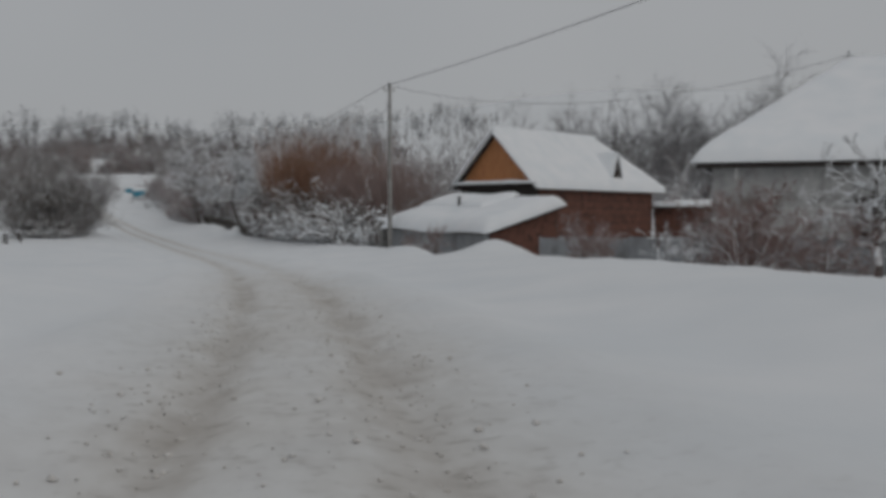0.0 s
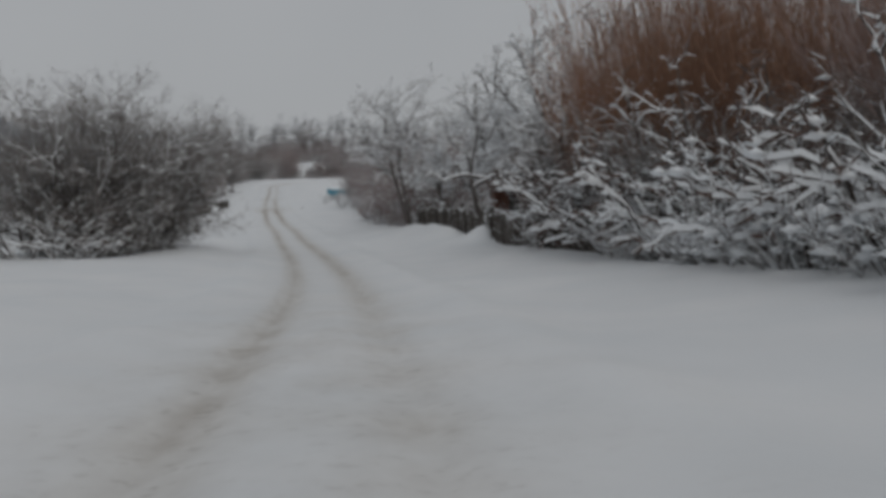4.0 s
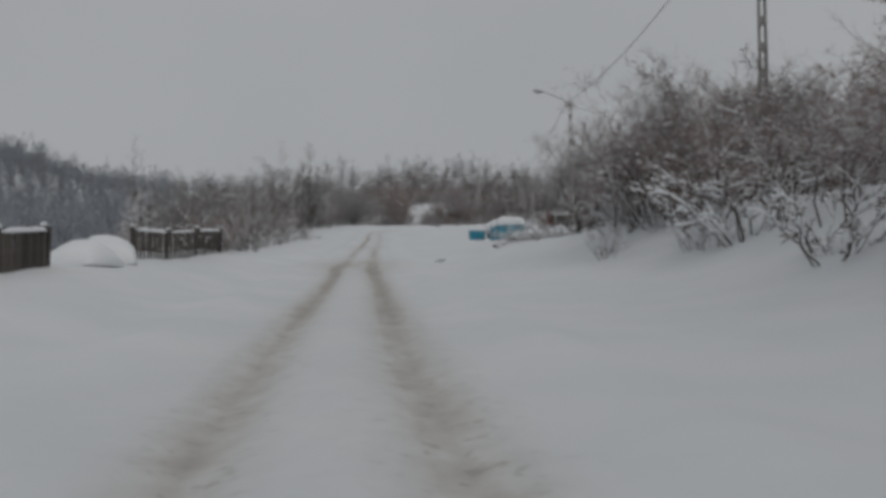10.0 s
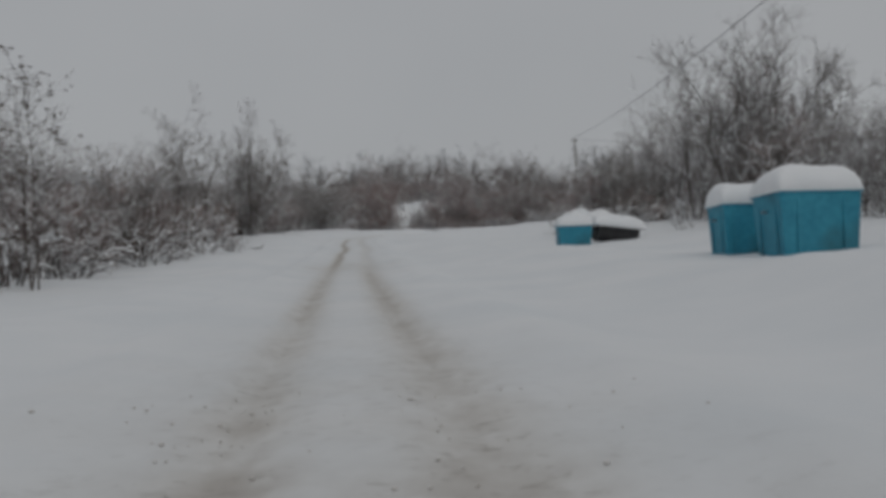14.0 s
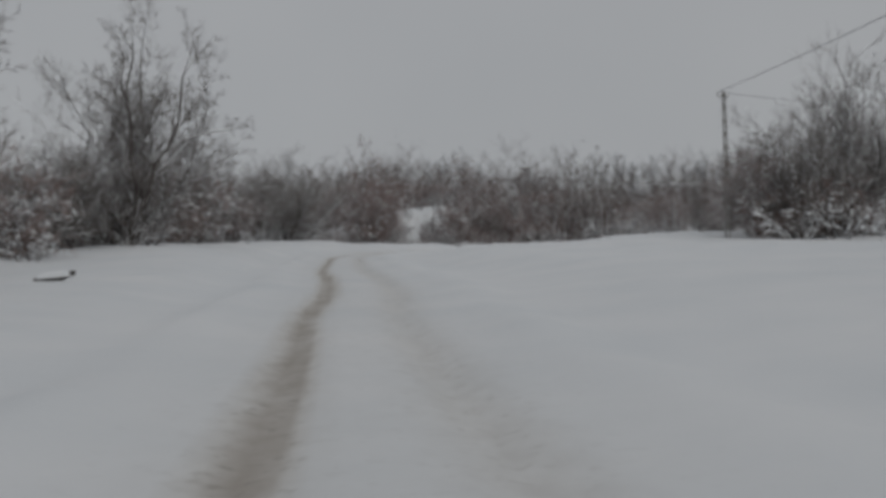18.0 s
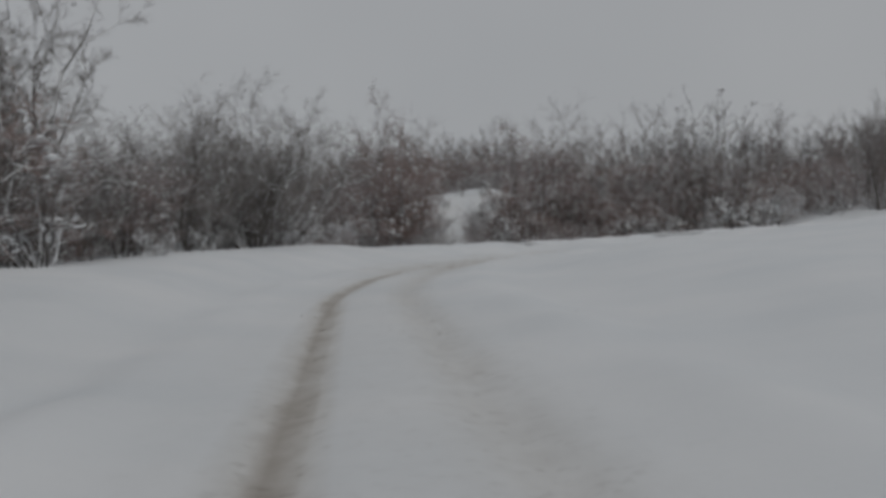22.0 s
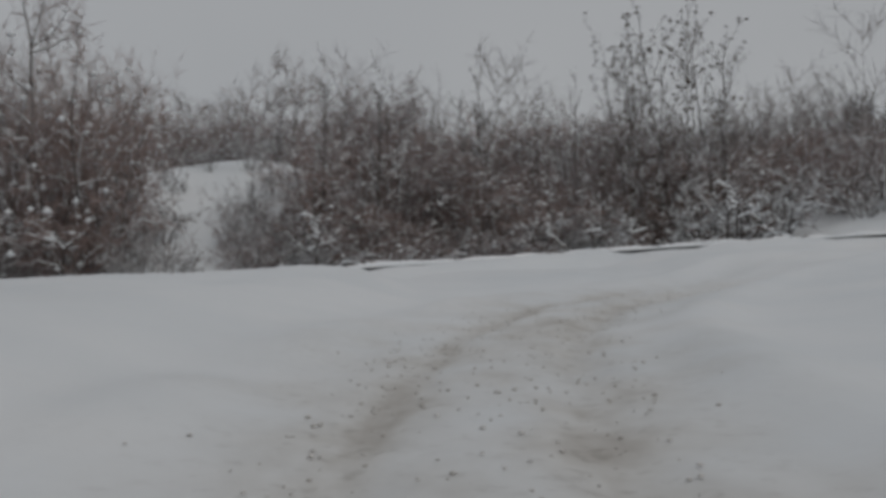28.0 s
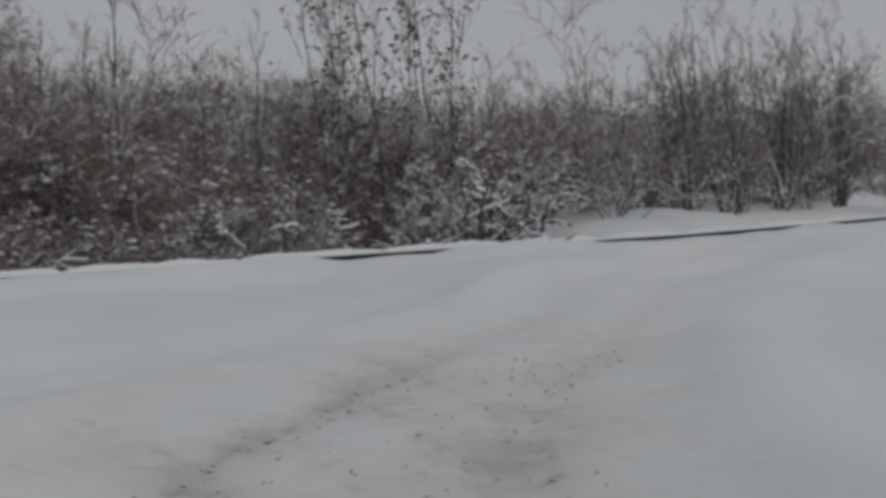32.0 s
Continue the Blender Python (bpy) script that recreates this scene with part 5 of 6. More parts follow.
def dish(x, y):
    t = thing("satellite_dish", "large pale round dish on a short stand beside the grey house", "dish", pose(x, y, hz(x, y), 0, 0, 28))
    b = bmesh.new()
    bmesh.ops.create_uvsphere(b, u_segments=24, v_segments=10, radius=1.6)
    bmesh.ops.delete(b, geom=[v for v in b.verts if v.co.z > -1.36], context="VERTS")
    bmesh.ops.solidify(b, geom=b.faces[:], thickness=0.03)
    bmesh.ops.transform(b, verts=b.verts, matrix=Matrix.Translation((0, -0.9, 1.6)) @ pose(0, 0, 0, 80) @ Matrix.Translation((0, 0, 1.5)))
    part("reflector", b, PALE_METAL, t, "", True)
    part("stand", rod(bmesh.new(), (0, -0.75, -0.2), (0, -0.75, 1.6), 0.05), STEEL, t)


def sheet_fence(points, tall, label):
    f = thing("sheet_fence", label, "fence")
    for (xa, ya), (xb, yb) in zip(points, points[1:]):
        n = max(1, round(math.hypot(xb - xa, yb - ya) / 2.0))
        for k in range(n):
            p, q = (xa + (xb - xa) * k / n, ya + (yb - ya) * k / n), (xa + (xb - xa) * (k + 1) / n, ya + (yb - ya) * (k + 1) / n)
            x, y = (p[0] + q[0]) / 2, (p[1] + q[1]) / 2
            ang = math.degrees(math.atan2(q[1] - p[1], q[0] - p[0]))
            mm = pose(x, y, hz(x, y), 0, 0, ang)
            part("panel", boxed((1.98, 0.035, tall + 0.3), (0, 0, tall / 2 - 0.15), mm, 0.006), GREY_SHEET, f)
            part("post", boxed((0.07, 0.07, tall + 0.35), (-1.0, 0.04, tall / 2 - 0.13), mm, 0.006), STEEL, f)
    return f


def yard_shed(x, y, turn):
    s = thing("yard_shed", "long low red-brown shed with dark doorway under a snowy roof", "shed", pose(x, y, hz(x, y) - 0.2, 0, 0, turn))
    for k in range(24):
        if k in (8, 9, 10, 11):
            continue
        part("plank", boxed((0.43, 0.05, 3.4), (-5.3 + 0.45 * k, -1.5, 1.7), bevel=0.006), RED_BOARD, s)
    # dark sheet behind the gap in the planks, for the unlit inside
    part("doorway", boxed((1.9, 0.05, 2.6), (-1.05, -1.2, 1.3)), DARK_WOOD, s, "dark panel set back in the doorway, standing for the shade inside")
    part("lintel", boxed((1.9, 0.06, 0.8), (-1.05, -1.5, 3.0)), RED_BOARD, s)
    for e in (-5.4, 5.4):
        part("side_wall", boxed((0.06, 3.0, 3.4), (e, 0, 1.7)), RED_BOARD, s)
    part("back_wall", boxed((10.8, 0.06, 3.6), (0, 1.5, 1.8)), DARK_WOOD, s)
    part("roof", boxed((11.6, 4.0, 0.10), (0, 0, 3.62), pose(0, 0, 0, 4)), DARK_WOOD, s)
    b = pillow(11.8, 4.2, 0.42, 12, 26, 10)
    bmesh.ops.transform(b, verts=b.verts, matrix=pose(0, 0, 3.68, 4))
    part("roof_snow", b, CAP, s, "", True)


gabled_house()
yard_shed(42.7, -7.5, -28)
lean_to()
mast_top = grey_house()
dish(25.6, -34.6)
sheet_fence([(17.2, -32.5), (18.4, -40), (19.6, -48.5), (21.5, -60)], 1.15, "grey sheet-metal fence standing in the snow")


# ------------------------------------------------------------ fences and posts
def board_fence(name, label, points, tall, width, gap, seed, ragged=0.12, lean=2.0, rails=True, missing=0.05, caps=True, mat=None, sink=0.25):
    f = thing(name, label, "fence")
    g = random.Random(seed)
    shapes = []
    for k in range(5):
        h = tall * (1 + g.uniform(-ragged, ragged)) + sink
        b = boxed((width, 0.028, h), (0, 0, h / 2 - sink), bevel=0.004)
        for v in b.verts:
            if v.co.z > h - sink - 0.03:
                v.co.z += g.uniform(-0.05, 0.04) * (1 if v.co.x > 0 else -1)
        shapes.append(b)
    me = []
    for b in shapes:
        o = part("board", b, mat or OLD_BOARD, f)
        me.append(o.data)
        bpy.data.objects.remove(o)
    for (xa, ya), (xb, yb) in zip(points, points[1:]):
        ln = math.hypot(xb - xa, yb - ya)
        ang = math.degrees(math.atan2(yb - ya, xb - xa))
        n = int(ln / (width + gap))
        for k in range(n):
            if g.random() < missing:
                continue
            t = (k + 0.5) / n
            x, y = xa + (xb - xa) * t, ya + (yb - ya) * t
            o = new("board", g.choice(me))
            o.parent = f
            o.matrix_basis = pose(x, y, hz(x, y), g.gauss(0, lean * 0.5), g.gauss(0, lean), ang)
        m = max(1, round(ln / 2.4))
        for k in range(m + 1):
            t = k / m
            x, y = xa + (xb - xa) * t, ya + (yb - ya) * t
            mm = pose(x, y, hz(x, y), g.gauss(0, lean), g.gauss(0, lean), ang)
            post = part("post", boxed((0.11, 0.11, tall + 0.45), (0, 0.07, (tall + 0.45) / 2 - 0.35), mm, 0.012), mat or OLD_BOARD, f)
            b = pillow(0.13, 0.13, 0.06, k, 6, 6)
            bmesh.ops.transform(b, verts=b.verts, matrix=mm @ Matrix.Translation((0, 0.07, tall + 0.10)))
            part("snow_cap", b, CAP, post, "", True)
        if rails:
            for k in range(m):
                p, q = k / m, (k + 1) / m
                pa = Vector((xa + (xb - xa) * p, ya + (yb - ya) * p, 0))
                qa = Vector((xa + (xb - xa) * q, ya + (yb - ya) * q, 0))
                pa.z, qa.z = hz(pa.x, pa.y), hz(qa.x, qa.y)
                for h in (0.3, 0.82):
                    b = bmesh.new()
                    d = (qa - pa)
                    turn = d.to_track_quat("X", "Z").to_matrix().to_4x4()
                    box(b, (d.length, 0.045, 0.08), (0, 0.035, 0), Matrix.Translation((pa + qa) / 2 + Vector((0, 0, h * tall))) @ turn, 0.006)
                    part("rail", b, mat or OLD_BOARD, f)
                if caps and g.random() < 0.6:
                    d = qa - pa
                    b = pillow(d.length * g.uniform(0.4, 0.9), 0.11, g.uniform(0.04, 0.09), k + seed, 16, 6)
                    turn = d.to_track_quat("X", "Z").to_matrix().to_4x4()
                    bmesh.ops.transform(b, verts=b.verts, matrix=Matrix.Translation((pa + qa) / 2 + Vector((0, 0, tall * 0.98))) @ turn)
                    part("snow_strip", b, CAP, f, "", True)
    return f


board_fence("board_fence", "old dark board fence topped with snow beside the garden", [(7.9, 9.5), (7.0, 15.3), (5.75, 23.8)], 1.35, 0.15, 0.008, 1)
board_fence("board_fence", "old dark board fence topped with snow, one end broken", [(5.2, 28.2), (4.1, 37), (2.6, 45.5)], 1.3, 0.15, 0.01, 2, ragged=0.2)
board_fence("broken_gate", "broken gate of short ragged boards half buried in snow", [(5.75, 23.8), (5.2, 28.2)], 0.95, 0.10, 0.10, 3, ragged=0.4, lean=9.0, missing=0.2, caps=False)
board_fence("board_fence", "low weathered board fence drifted with snow above the valley", [(-15.8, 50), (-17.2, 60), (-18.3, 70), (-18.9, 82)], 0.82, 0.16, 0.01, 4, missing=0.02)
board_fence("picket_fence", "row of leaning weathered pickets tipped with snow", [(-20.3, 90.4), (-19.9, 98)], 0.9, 0.13, 0.13, 6, ragged=0.06, lean=3.0, missing=0.0)
board_fence("board_fence", "low dark board fence capped with snow, running off down the slope", [(-20.0, 98.3), (-23.2, 107), (-26.4, 115.3)], 0.88, 0.15, 0.01, 9, ragged=0.05, lean=1.5, missing=0.0)
board_fence("picket_fence", "ragged red-brown picket fence with a snowy top rail", [(-6.3, 117.5), (-6.9, 124)], 1.35, 0.14, 0.05, 7, ragged=0.12, lean=4.0, missing=0.2, mat=RED_BOARD)
board_fence("picket_fence", "collapsing dark picket fence with snow along its rail", [(-4.6, 101), (-5.4, 109), (-6.2, 116)], 1.25, 0.11, 0.12, 8, ragged=0.3, lean=10.0, missing=0.5)


def old_post(x, y, tall, tilt, seed):
    t = thing("fence_post", "old leaning wooden fence post capped with snow", "post", pose(x, y, hz(x, y), tilt, tilt * 0.6, seed * 37), "old fence posts")
    b = bmesh.new()
    rod(b, (0, 0, -0.4), (0.02, 0, tall), 0.085, 0.07, 9)
    part("shaft", b, DARK_WOOD, t)
    b = pillow(0.2, 0.2, 0.12, seed, 6, 6)
    bmesh.ops.translate(b, vec=(0.02, 0, tall), verts=b.verts)
    part("snow_cap", b, CAP, t, "", True)


for k, (x, y, h, tilt) in enumerate(((-14.0, 6.5, 1.0, 3), (-13.4, 11, 0.9, -4), (-14.2, 15, 1.0, 2), (-13.2, 3.0, 0.95, 5), (-13.0, 38.5, 0.95, -3), (-13.2, 40.2, 0.85, 4), (-13.3, 41.6, 1.0, 2), (-13.4, 42.6, 0.9, -6), (-12.9, 43.6, 1.05, 3), (-12.8, 46.8, 1.0, -2), (-13.2, 48.0, 0.95, 4))):
    old_post(x, y, h * 0.85, tilt, k + 1)


# ------------------------------------------------------------ poles and wires
def pole_base(name, label, x, y, top, lattice):
    z = hz(x, y)
    t = thing(name, label, "pole", pose(x, y, z))
    h = top - z
    if lattice:
        post = bmesh.new()
        for s in (-1, 1):
            a = bmesh.new()
            box(a, (0.075, 0.20, h + 0.6), (0, 0, h / 2 - 0.3), bevel=0.012)
            for v in a.verts:
                k = max(0.0, v.co.z) / h
                v.co.x = v.co.x * (1 - 0.25 * k) + s * (0.135 - 0.055 * k)
            me = bpy.data.meshes.new("tmp")
            a.to_mesh(me)
            a.free()
            post.from_mesh(me)
            bpy.data.meshes.remove(me)
        part("post", post, CONCRETE, t)
        n = int(h / 0.85)
        for k in range(n + 1):
            zc = -0.2 + k * h / n
            w = 0.27 * (1 - 0.35 * max(0, zc) / h)
            part("web", boxed((w - 0.02, 0.15, 0.30), (0, 0, min(zc, h - 0.16)), bevel=0.01), CONCRETE, t)
    else:
        b = bmesh.new()
        rod(b, (0, 0, -0.5), (0, 0, h), 0.15, 0.10, 12)
        part("post", b, CONCRETE if name != "wooden_pole" else DARK_WOOD, t)
    return t, h


def arm(t, h, width=0.9, down=0.35, turn=0.0):
    m = pose(0, 0, 0, 0, 0, turn)
    part("crossarm", boxed((width, 0.07, 0.07), (0, 0.12, h - down), m), STEEL, t)
    ends = []
    for s in (-1, 1):
        b = bmesh.new()
        rod(b, m @ Vector((s * (width / 2 - 0.06), 0.12, h - down)), m @ Vector((s * (width / 2 - 0.06), 0.12, h - down + 0.12)), 0.02)
        rod(b, m @ Vector((s * (width / 2 - 0.06), 0.12, h - down + 0.10)), m @ Vector((s * (width / 2 - 0.06), 0.12, h - down + 0.24)), 0.05, 0.035, 10)
        part("insulator", b, CERAMIC, t)
        ends.append(t.matrix_basis @ m @ Vector((s * (width / 2 - 0.06), 0.12, h - down + 0.26)))
    return ends


def wire(a, b, sag, r=0.018, label="dark overhead wire between two poles"):
    a, b = Vector(a), Vector(b)
    n = 24
    P = np.array([[*(a.lerp(b, k / n) - Vector((0, 0, sag * 4 * (k / n) * (1 - k / n))))] for k in range(n + 1)])[None]
    v, f = tubes(P, np.full((1, n + 1), r), 5, tip=False)
    tagged(raw_part("overhead_wire", v, f, WIRE, smooth=True), label, "wire", group="overhead wires")


pole_1, h1 = pole_base("utility_pole", "tall grey utility pole beside the lean-to shed", 12.4, -19.0, 10.75, False)
e1 = arm(pole_1, h1, 0.8, 0.45, 10)
pole_2, h2 = pole_base("utility_pole", "grey utility pole among the garden trees", 6.6, 44.6, 11.2, False)
e2 = arm(pole_2, h2, 0.8, 0.45, 8)
pole_3, h3 = pole_base("utility_pole", "grey utility pole rising from the thicket", -0.3, 94.2, 16.5, True)
e3 = arm(pole_3, h3, 0.8, 0.45, 8)
pole_0, h0 = pole_base("utility_pole", "grey utility pole by the lane", 21.5, -92, 11.6, False)
e0 = arm(pole_0, h0, 0.8, 0.45, 10)

lamp, hl = pole_base("street_lamp", "concrete pole with rectangular holes carrying a street lamp on an arm", -4.35, 130.8, 16.45, True)
el = arm(lamp, hl, 0.7, 0.35, 8)
b = bmesh.new()
tip = Vector((-2.0, -0.5, hl + 0.62))
for p, q in (((0, 0, hl - 0.25), (-0.5, -0.12, hl + 0.12)), ((-0.5, -0.12, hl + 0.12), (-1.3, -0.32, hl + 0.45)), ((-1.3, -0.32, hl + 0.45), tip)):
    rod(b, p, q, 0.035, sides=8)
part("lamp_arm", b, STEEL, lamp)
b = bmesh.new()
bmesh.ops.create_uvsphere(b, u_segments=16, v_segments=10, radius=1.0, matrix=Matrix.Translation(tip + Vector((-0.30, -0.08, 0.04))) @ pose(0, 0, 0, 0, 8, 14) @ Matrix.Diagonal((0.42, 0.16, 0.11, 1)))
head_ob = part("lamp_head", b, STEEL, lamp, "grey cobra-head lantern", True)
b = bmesh.new()
bmesh.ops.create_uvsphere(b, u_segments=12, v_segments=8, radius=1.0, matrix=Matrix.Translation(tip + Vector((-0.34, -0.09, -0.03))) @ pose(0, 0, 0, 0, 8, 14) @ Matrix.Diagonal((0.28, 0.12, 0.08, 1)))
part("lens", b, LENS, head_ob, "", True)

pole_5, h5 = pole_base("utility_pole", "pale concrete pole with rectangular holes at the top of the rise", -5.6, 220.6, 23.3, True)
e5 = arm(pole_5, h5, 0.9, 0.30, 20)
for p, q in ((e0, e1), (e1, e2), (e2, e3), (e3, el), (el, e5)):
    wire(p[0], q[0], 0.9)
wire(e1[1], mast_top, 1.6, 0.012, "thin sagging service wire to the grey house")
wire(e5[1], (40, 232, 24.5), 1.2, 0.014)


# ------------------------------------------------------------ waste containers and odd things by the road
def container(x, y, turn, sx, sy, h, cap, seed, label, tilt=0.0):
    z = hz(x, y)
    t = thing("waste_container", label, "container", pose(x, y, z - 0.12, tilt, 0, turn), "blue waste containers")
    b = bmesh.new()
    box(b, (sx, sy, h), (0, 0, h / 2), bevel=0.04)
    for v in b.verts:
        k = 0.90 + 0.10 * v.co.z / h
        v.co.x *= k
        v.co.y *= k
    part("body", b, BLUE_PAINT, t)
    for s in (-1, 1):
        part("rim", boxed((sx + 0.06, 0.06, 0.07), (0, s * sy / 2, h - 0.03), bevel=0.015), BLUE_PAINT, t)
        part("rim", boxed((0.06, sy - 0.06, 0.07), (s * sx / 2, 0, h - 0.03), bevel=0.015), BLUE_PAINT, t)
    for s in (-0.28, 0.28):
        part("rib", boxed((0.07, 0.025, h * 0.8), (s * sx, -sy / 2 * 0.955 - 0.02, h * 0.48), bevel=0.012), BLUE_PAINT, t)
        part("rib", boxed((0.025, 0.07, h * 0.8), (-sx / 2 * 0.955 - 0.02, s * sy, h * 0.48), bevel=0.012), BLUE_PAINT, t)
    part("bracket", rod(bmesh.new(), (-sx / 2 - 0.1, 0, h * 0.72), (-sx / 2 + 0.05, 0, h * 0.72), 0.035), STEEL, t)
    part("bracket", rod(bmesh.new(), (sx / 2 + 0.1, 0, h * 0.72), (sx / 2 - 0.05, 0, h * 0.72), 0.035), STEEL, t)
    b = pillow(sx + 0.14, sy + 0.14, cap, seed, 18, 14, 5.0)
    bmesh.ops.translate(b, vec=(0, 0, h), verts=b.verts)
    part("snow_cap", b, CAP, t, "thick rounded cap of snow", True)


container(-8.75, 136.1, 8, 2.05, 1.6, 1.62, 0.62, 1, "blue steel waste container under a thick snow cap")
container(-9.6, 138.9, 6, 1.4, 1.3, 1.45, 0.6, 2, "smaller blue waste container beside a larger one")
container(-12.05, 160.6, 4, 1.65, 1.3, 1.10, 0.48, 3, "blue steel waste container standing alone by the verge", 3)

t = thing("overturned_container", "dark overturned container buried under a cushion of snow", "container", pose(-9.9, 161.4, hz(-9.9, 161.4) - 0.1, 0, 6, 15))
b = bmesh.new()
rod(b, (-1.1, 0, 0.5), (1.1, 0, 0.45), 0.55, 0.5, 18)
part("body", b, RUBBER, t)
b = pillow(2.9, 1.7, 0.62, 5, 18, 14)
bmesh.ops.translate(b, vec=(0, 0, 0.72), verts=b.verts)
part("snow_cap", b, CAP, t, "", True)

def brush_pile(x, y, wide, seed):
    t = thing("brush_pile", "low pile of dark cut branches before the picket fence", "heap", pose(x, y, hz(x, y)), "brush piles")
    g = np.random.RandomState(seed)
    n = 44
    base = np.stack([g.normal(0, wide * 0.3, n), g.normal(0, 0.45, n), g.uniform(-0.08, 0.2, n)], -1)
    d = unit(np.stack([g.normal(0, 0.8, n), g.normal(0, 0.6, n), np.abs(g.normal(0.1, 0.45, n))], -1))
    P, R = line(g, base, d, g.uniform(0.6, 1.5, n), 5, 0.14, 0.0, g.uniform(0.012, 0.034, n), 0.4)
    S, SR = shoots(g, P, R, 7, 0.5, 42, 3, 0.2, 0.12, 0.1, 0.6, 0.5, 0.007)
    v, f = joined([tubes(P, R, 5, 0.014), tubes(S, SR, 3, 0.003)])
    tagged(raw_part("tangle", v, f, BARK_DARK, t), kind="stuff")
    b = pillow(wide * 0.6, 0.7, 0.34, seed, 12, 10, 2.0, 0.5)
    bmesh.ops.translate(b, vec=(-0.1 * wide, 0.3, 0.16), verts=b.verts)
    part("snow_cap", b, CAP, t, "uneven snow lying on the branches", True)


brush_pile(-8.3, 114.4, 1.9, 61)
brush_pile(-7.2, 112.2, 1.7, 62)
brush_pile(-6.2, 110.0, 2.0, 63)

t = thing("brush_heap", "heap of cut branches under a lumpy snow cap", "heap", pose(-9.6, 174.2, hz(-9.6, 174.2)))
g = np.random.RandomState(91)
P, R = stems(g, 130, 2.3, 1.05, 1.2, 4, 0.12, 0.035, 0.0, 0.4)
P[..., 2] = np.abs(P[..., 2]) * 0.75
v, f = tubes(P, R, 4, 0.03)
tagged(raw_part("tangle", v, f, BARK_DARK, t), kind="stuff")
b = pillow(3.9, 3.2, 0.75, 6, 20, 18, 2.2, 0.35)
bmesh.ops.translate(b, vec=(0, 0, 0.72), verts=b.verts)
part("snow_cap", b, CAP, t, "", True)


def half_buried(name, label, x, y, turn, ln, r, cap=True):
    t = thing(name, label, "log", pose(x, y, hz(x, y), 0, -6, turn))
    b = bmesh.new()
    rod(b, (-ln / 2, 0, 0.0), (ln * 0.1, 0.03, r * 0.7), r, r * 0.9, 9)
    rod(b, (ln * 0.1, 0.03, r * 0.7), (ln / 2, -0.02, r * 1.5), r * 0.9, r * 0.5, 9)
    part("stem", b, DARK_WOOD, t)
    if not cap:
        return
    b = pillow(ln * 0.8, r * 2.2, r * 1.3, 7, 14, 6, 4.0, 0.3)
    bmesh.ops.translate(b, vec=(0, 0.02, r * 0.9), verts=b.verts)
    part("snow_cap", b, CAP, t, "", True)


half_buried("fallen_branch", "dark end of a branch poking out of the drift", -12.4, 111.6, 25, 0.55, 0.045, False)
half_buried("fallen_branch", "dark branch lying in the snow beside the fence", -9.0, 113.9, 15, 1.5, 0.05)
half_buried("fallen_branch", "short dark branch lying in the snow beside the fence", -9.3, 113.3, 40, 0.7, 0.035)
half_buried("fallen_log", "snow-capped log lying on the road verge", -32.3, 179.0, 10, 0.9, 0.10)
half_buried("fallen_plank", "dark plank under snow before the board fence", 4.0, 39.5, 115, 2.6, 0.10)

t = thing("snow_heap", "small steep heap of shovelled snow by the picket fence", "heap", pose(-19.7, 87, hz(-19.7, 87) - 0.1, 0, 0, 20))
b = pillow(1.5, 1.2, 1.05, 21, 14, 12, 1.6, 0.25)
part("snow", b, CAP, t, "", True)
t = thing("snow_heap", "low rounded heap of shovelled snow by the board fence", "heap", pose(-19.4, 84.6, hz(-19.4, 84.6) - 0.1, 0, 0, -15))
b = pillow(1.7, 1.3, 0.6, 22, 14, 12, 1.8, 0.3)
part("snow", b, CAP, t, "", True)

# the red garden shed behind the fence
t = thing("garden_shed", "small red-brown garden shed with a pale window under a snowy roof", "shed", pose(8.9, 46.5, hz(8.9, 46.5) - 0.2, 0, 0, 6) @ Matrix.Diagonal((0.8, 0.8, 1, 1)))
n = 9
for k in range(n):
    part("plank", boxed((1.15 / n - 0.006, 0.04, 3.3), (-1.35 + 1.15 * (k + 0.5) / n, -1.0, 1.65), bevel=0.004), RED_BOARD, t)
for k in range(10):
    part("plank", boxed((1.5 / 10 - 0.006, 0.04, 1.6), (-0.15 + 1.5 * (k + 0.5) / 10, -1.0, 0.8), bevel=0.004), DARK_WOOD, t)
win = part("window", boxed((1.3, 0.03, 1.25), (0.6, -0.98, 2.35), bevel=0.004), WINDOW_DARK, t, "dim window of two panes")
for x in (-0.06, 0.6, 1.26):
    part("frame", boxed((0.10, 0.06, 1.4), (x, -1.02, 2.35), bevel=0.006), PLASTER, win, "pale grey frame")
for z in (1.66, 3.04):
    part("frame", boxed((1.22, 0.06, 0.10), (0.6, -1.02, z), bevel=0.006), PLASTER, win, "pale grey frame")
part("lintel", boxed((1.5, 0.05, 0.24), (0.6, -1.0, 3.2), bevel=0.006), DARK_WOOD, t)
for e in (-1.36, 1.36):
    part("side_wall", boxed((0.05, 2.0, 3.3), (e, 0, 1.65)), RED_BOARD, t)
part("back_wall", boxed((2.7, 0.05, 3.5), (0, 1.0, 1.75)), RED_BOARD, t)
part("roof", boxed((3.2, 2.7, 0.07), (0, 0, 3.48), pose(0, 0, 0, 8)), DARK_WOOD, t)
b = pillow(3.35, 2.85, 0.62, 8, 18, 16)
bmesh.ops.transform(b, verts=b.verts, matrix=pose(0, 0, 3.52, 8))
part("roof_snow", b, CAP, t, "", True)


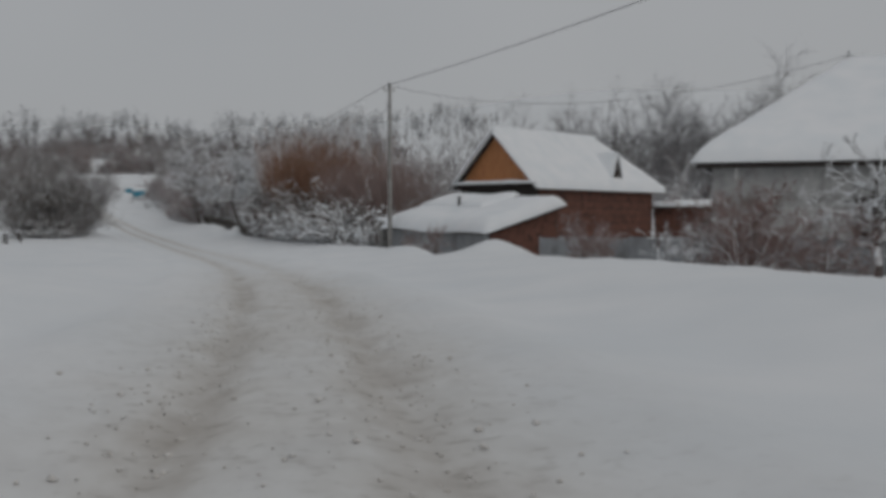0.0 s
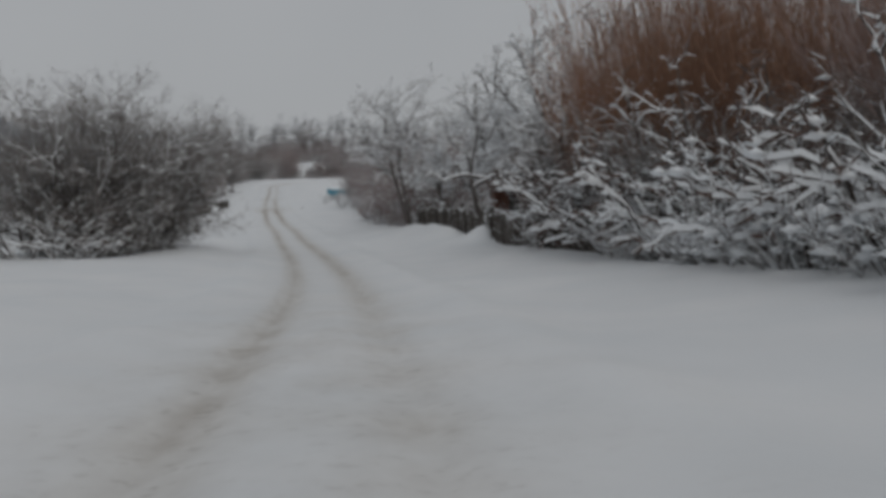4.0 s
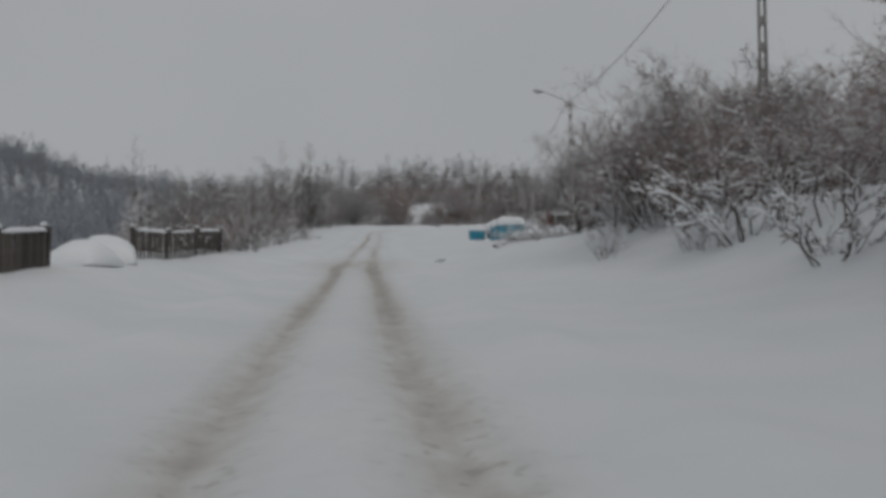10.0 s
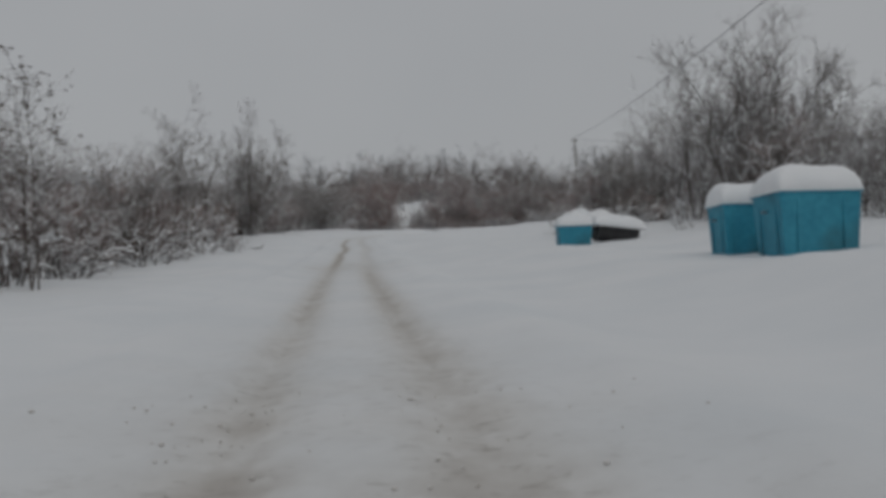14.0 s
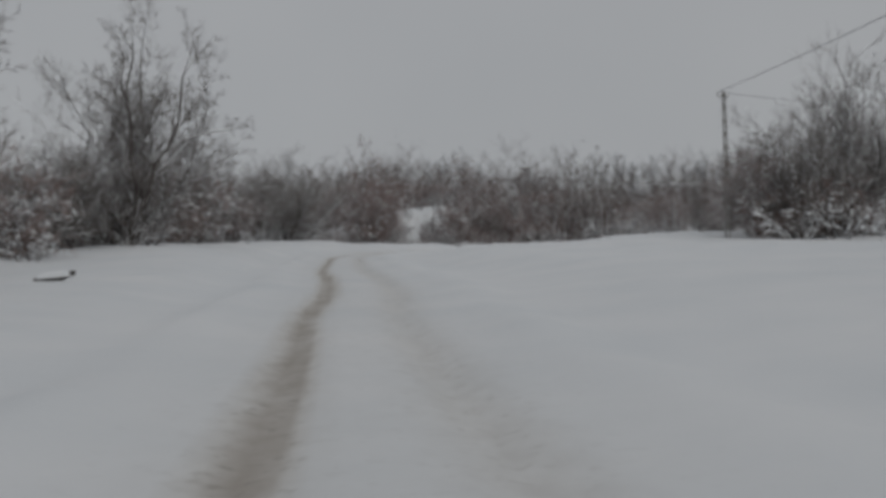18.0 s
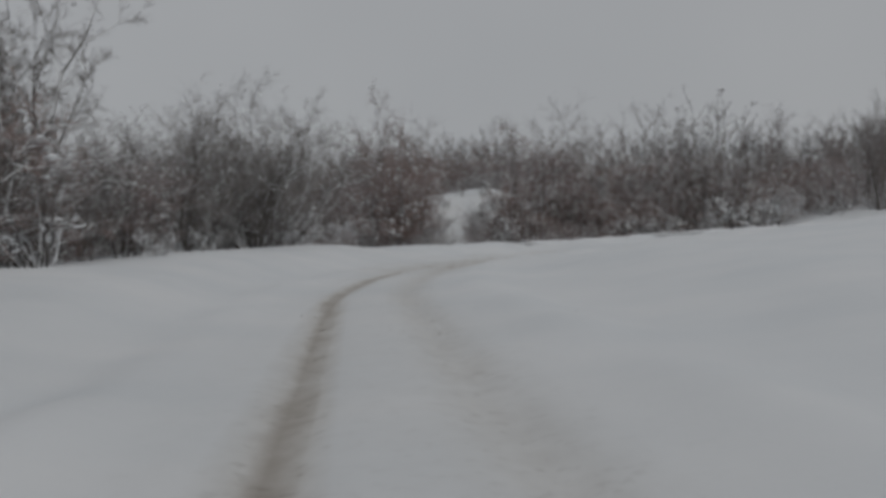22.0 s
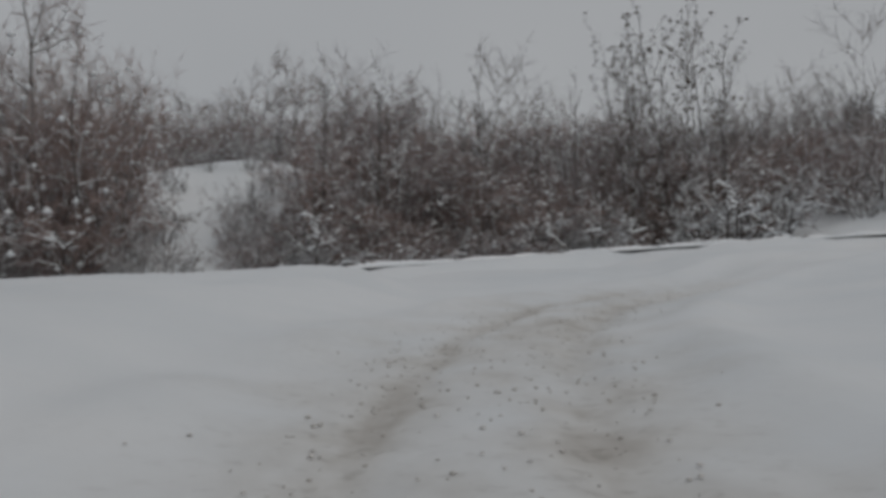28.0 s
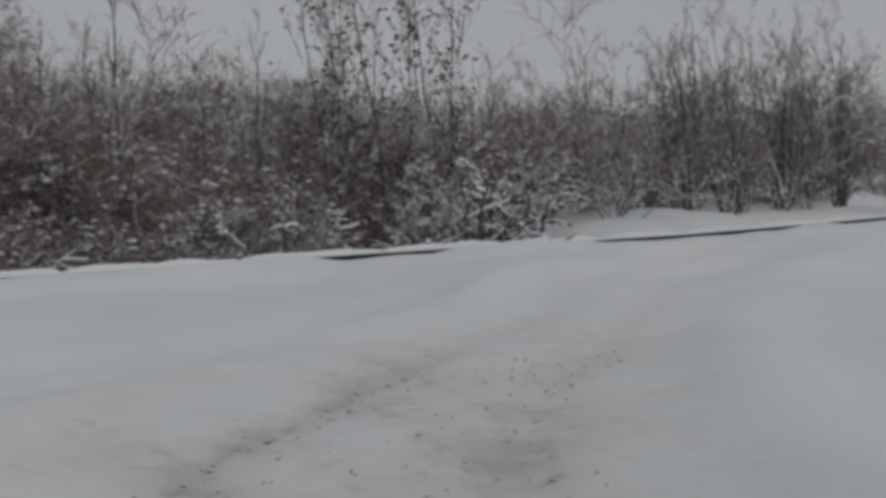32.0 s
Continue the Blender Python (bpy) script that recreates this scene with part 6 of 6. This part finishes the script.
# ------------------------------------------------------------ the guard rail
def guard_rail():
    rail = thing("guard_rail", "steel crash barrier almost buried in ploughed snow", "barrier")
    prof = [(0.0, 0.155), (0.03, 0.12), (0.08, 0.085), (0.03, 0.04), (0.0, 0.0), (0.03, -0.04), (0.08, -0.085), (0.03, -0.12), (0.0, -0.155)]
    span = 4.0
    for k in range(20):
        xa, xb = -44 + k * span, -44 + (k + 1) * span
        pts = []
        for x in (xa, xb):
            y = float(cross_y(x)) + 0.05
            pts.append((x, y, top_of_rail(x)))
        b = bmesh.new()
        rows = [[b.verts.new((x, y - dy, z + dz)) for dy, dz in prof] for x, y, z in pts]
        for i in range(len(prof) - 1):
            b.faces.new((rows[0][i], rows[1][i], rows[1][i + 1], rows[0][i + 1]))
        bmesh.ops.solidify(b, geom=b.faces[:], thickness=0.006)
        part("beam", b, RAIL_STEEL, rail)
        x, y, z = pts[0]
        part("post", boxed((0.10, 0.12, 1.1), (x, y + 0.08, z - 0.42)), STEEL, rail)
        d = Vector(pts[1]) - Vector(pts[0])
        b = pillow(d.length * 1.02, 0.30, 0.13, k, 22, 6, 4.0, 0.4)
        bmesh.ops.transform(b, verts=b.verts, matrix=Matrix.Translation((Vector(pts[0]) + Vector(pts[1])) / 2 + Vector((0, 0, 0.14))) @ d.to_track_quat("X", "Z").to_matrix().to_4x4())
        part("snow_cap", b, CAP, rail, "", True)


def top_of_rail(x):
    return float(rail_line(x))


guard_rail()


# ------------------------------------------------------------ clods thrown up by wheels
def clods(name, label, seed, count, y0, y1, spread, size, mat):
    g = np.random.RandomState(seed)
    y = g.uniform(y0, y1, count)
    off = np.where(g.uniform(0, 1, count) < 0.65, g.choice([-1.1, -0.85, 0.5, 1.1], count) + g.normal(0, 0.22, count), g.normal(0, spread, count))
    x = road_x(y) + off
    P = np.interp(y, TURN_OFF[:9, 1], TURN_OFF[:9, 0])
    x = np.where(y > 214, P + off, x)
    spots = np.stack([x, y, height(x, y) + 0.01], -1)
    v, f = clumps(g, spots, size)
    tagged(raw_part(name, v, f, mat, smooth=True), label, "clods", kind="stuff")


clods("snow_clods", "loose clods of dirty snow along the lane", 81, 800, -76, -48, 0.8, 0.018, CLOD)
clods("snow_clods", "loose clods of dirty snow in the ruts", 82, 420, 100, 120, 1.0, 0.018, CLOD)
clods("snow_clods", "loose clods of dirty snow on the churned track", 83, 600, 228, 252, 0.9, 0.020, CLOD)
clods("snow_lumps", "larger lumps of broken snow crust on the lane", 87, 130, -76, -62, 0.8, 0.028, CLOD)
clods("snow_lumps", "larger lumps of broken snow crust on the churned track", 88, 100, 236, 252, 1.0, 0.026, CLOD)
clods("mud_crumbs", "crumbs of frozen mud on the lane", 84, 220, -76, -52, 0.7, 0.010, EARTH)
clods("mud_crumbs", "crumbs of frozen mud on the churned track", 85, 70, 230, 252, 0.9, 0.010, EARTH)
clods("mud_crumbs", "crumbs of frozen mud thrown from the rut", 86, 40, 203, 224, 1.2, 0.013, EARTH)
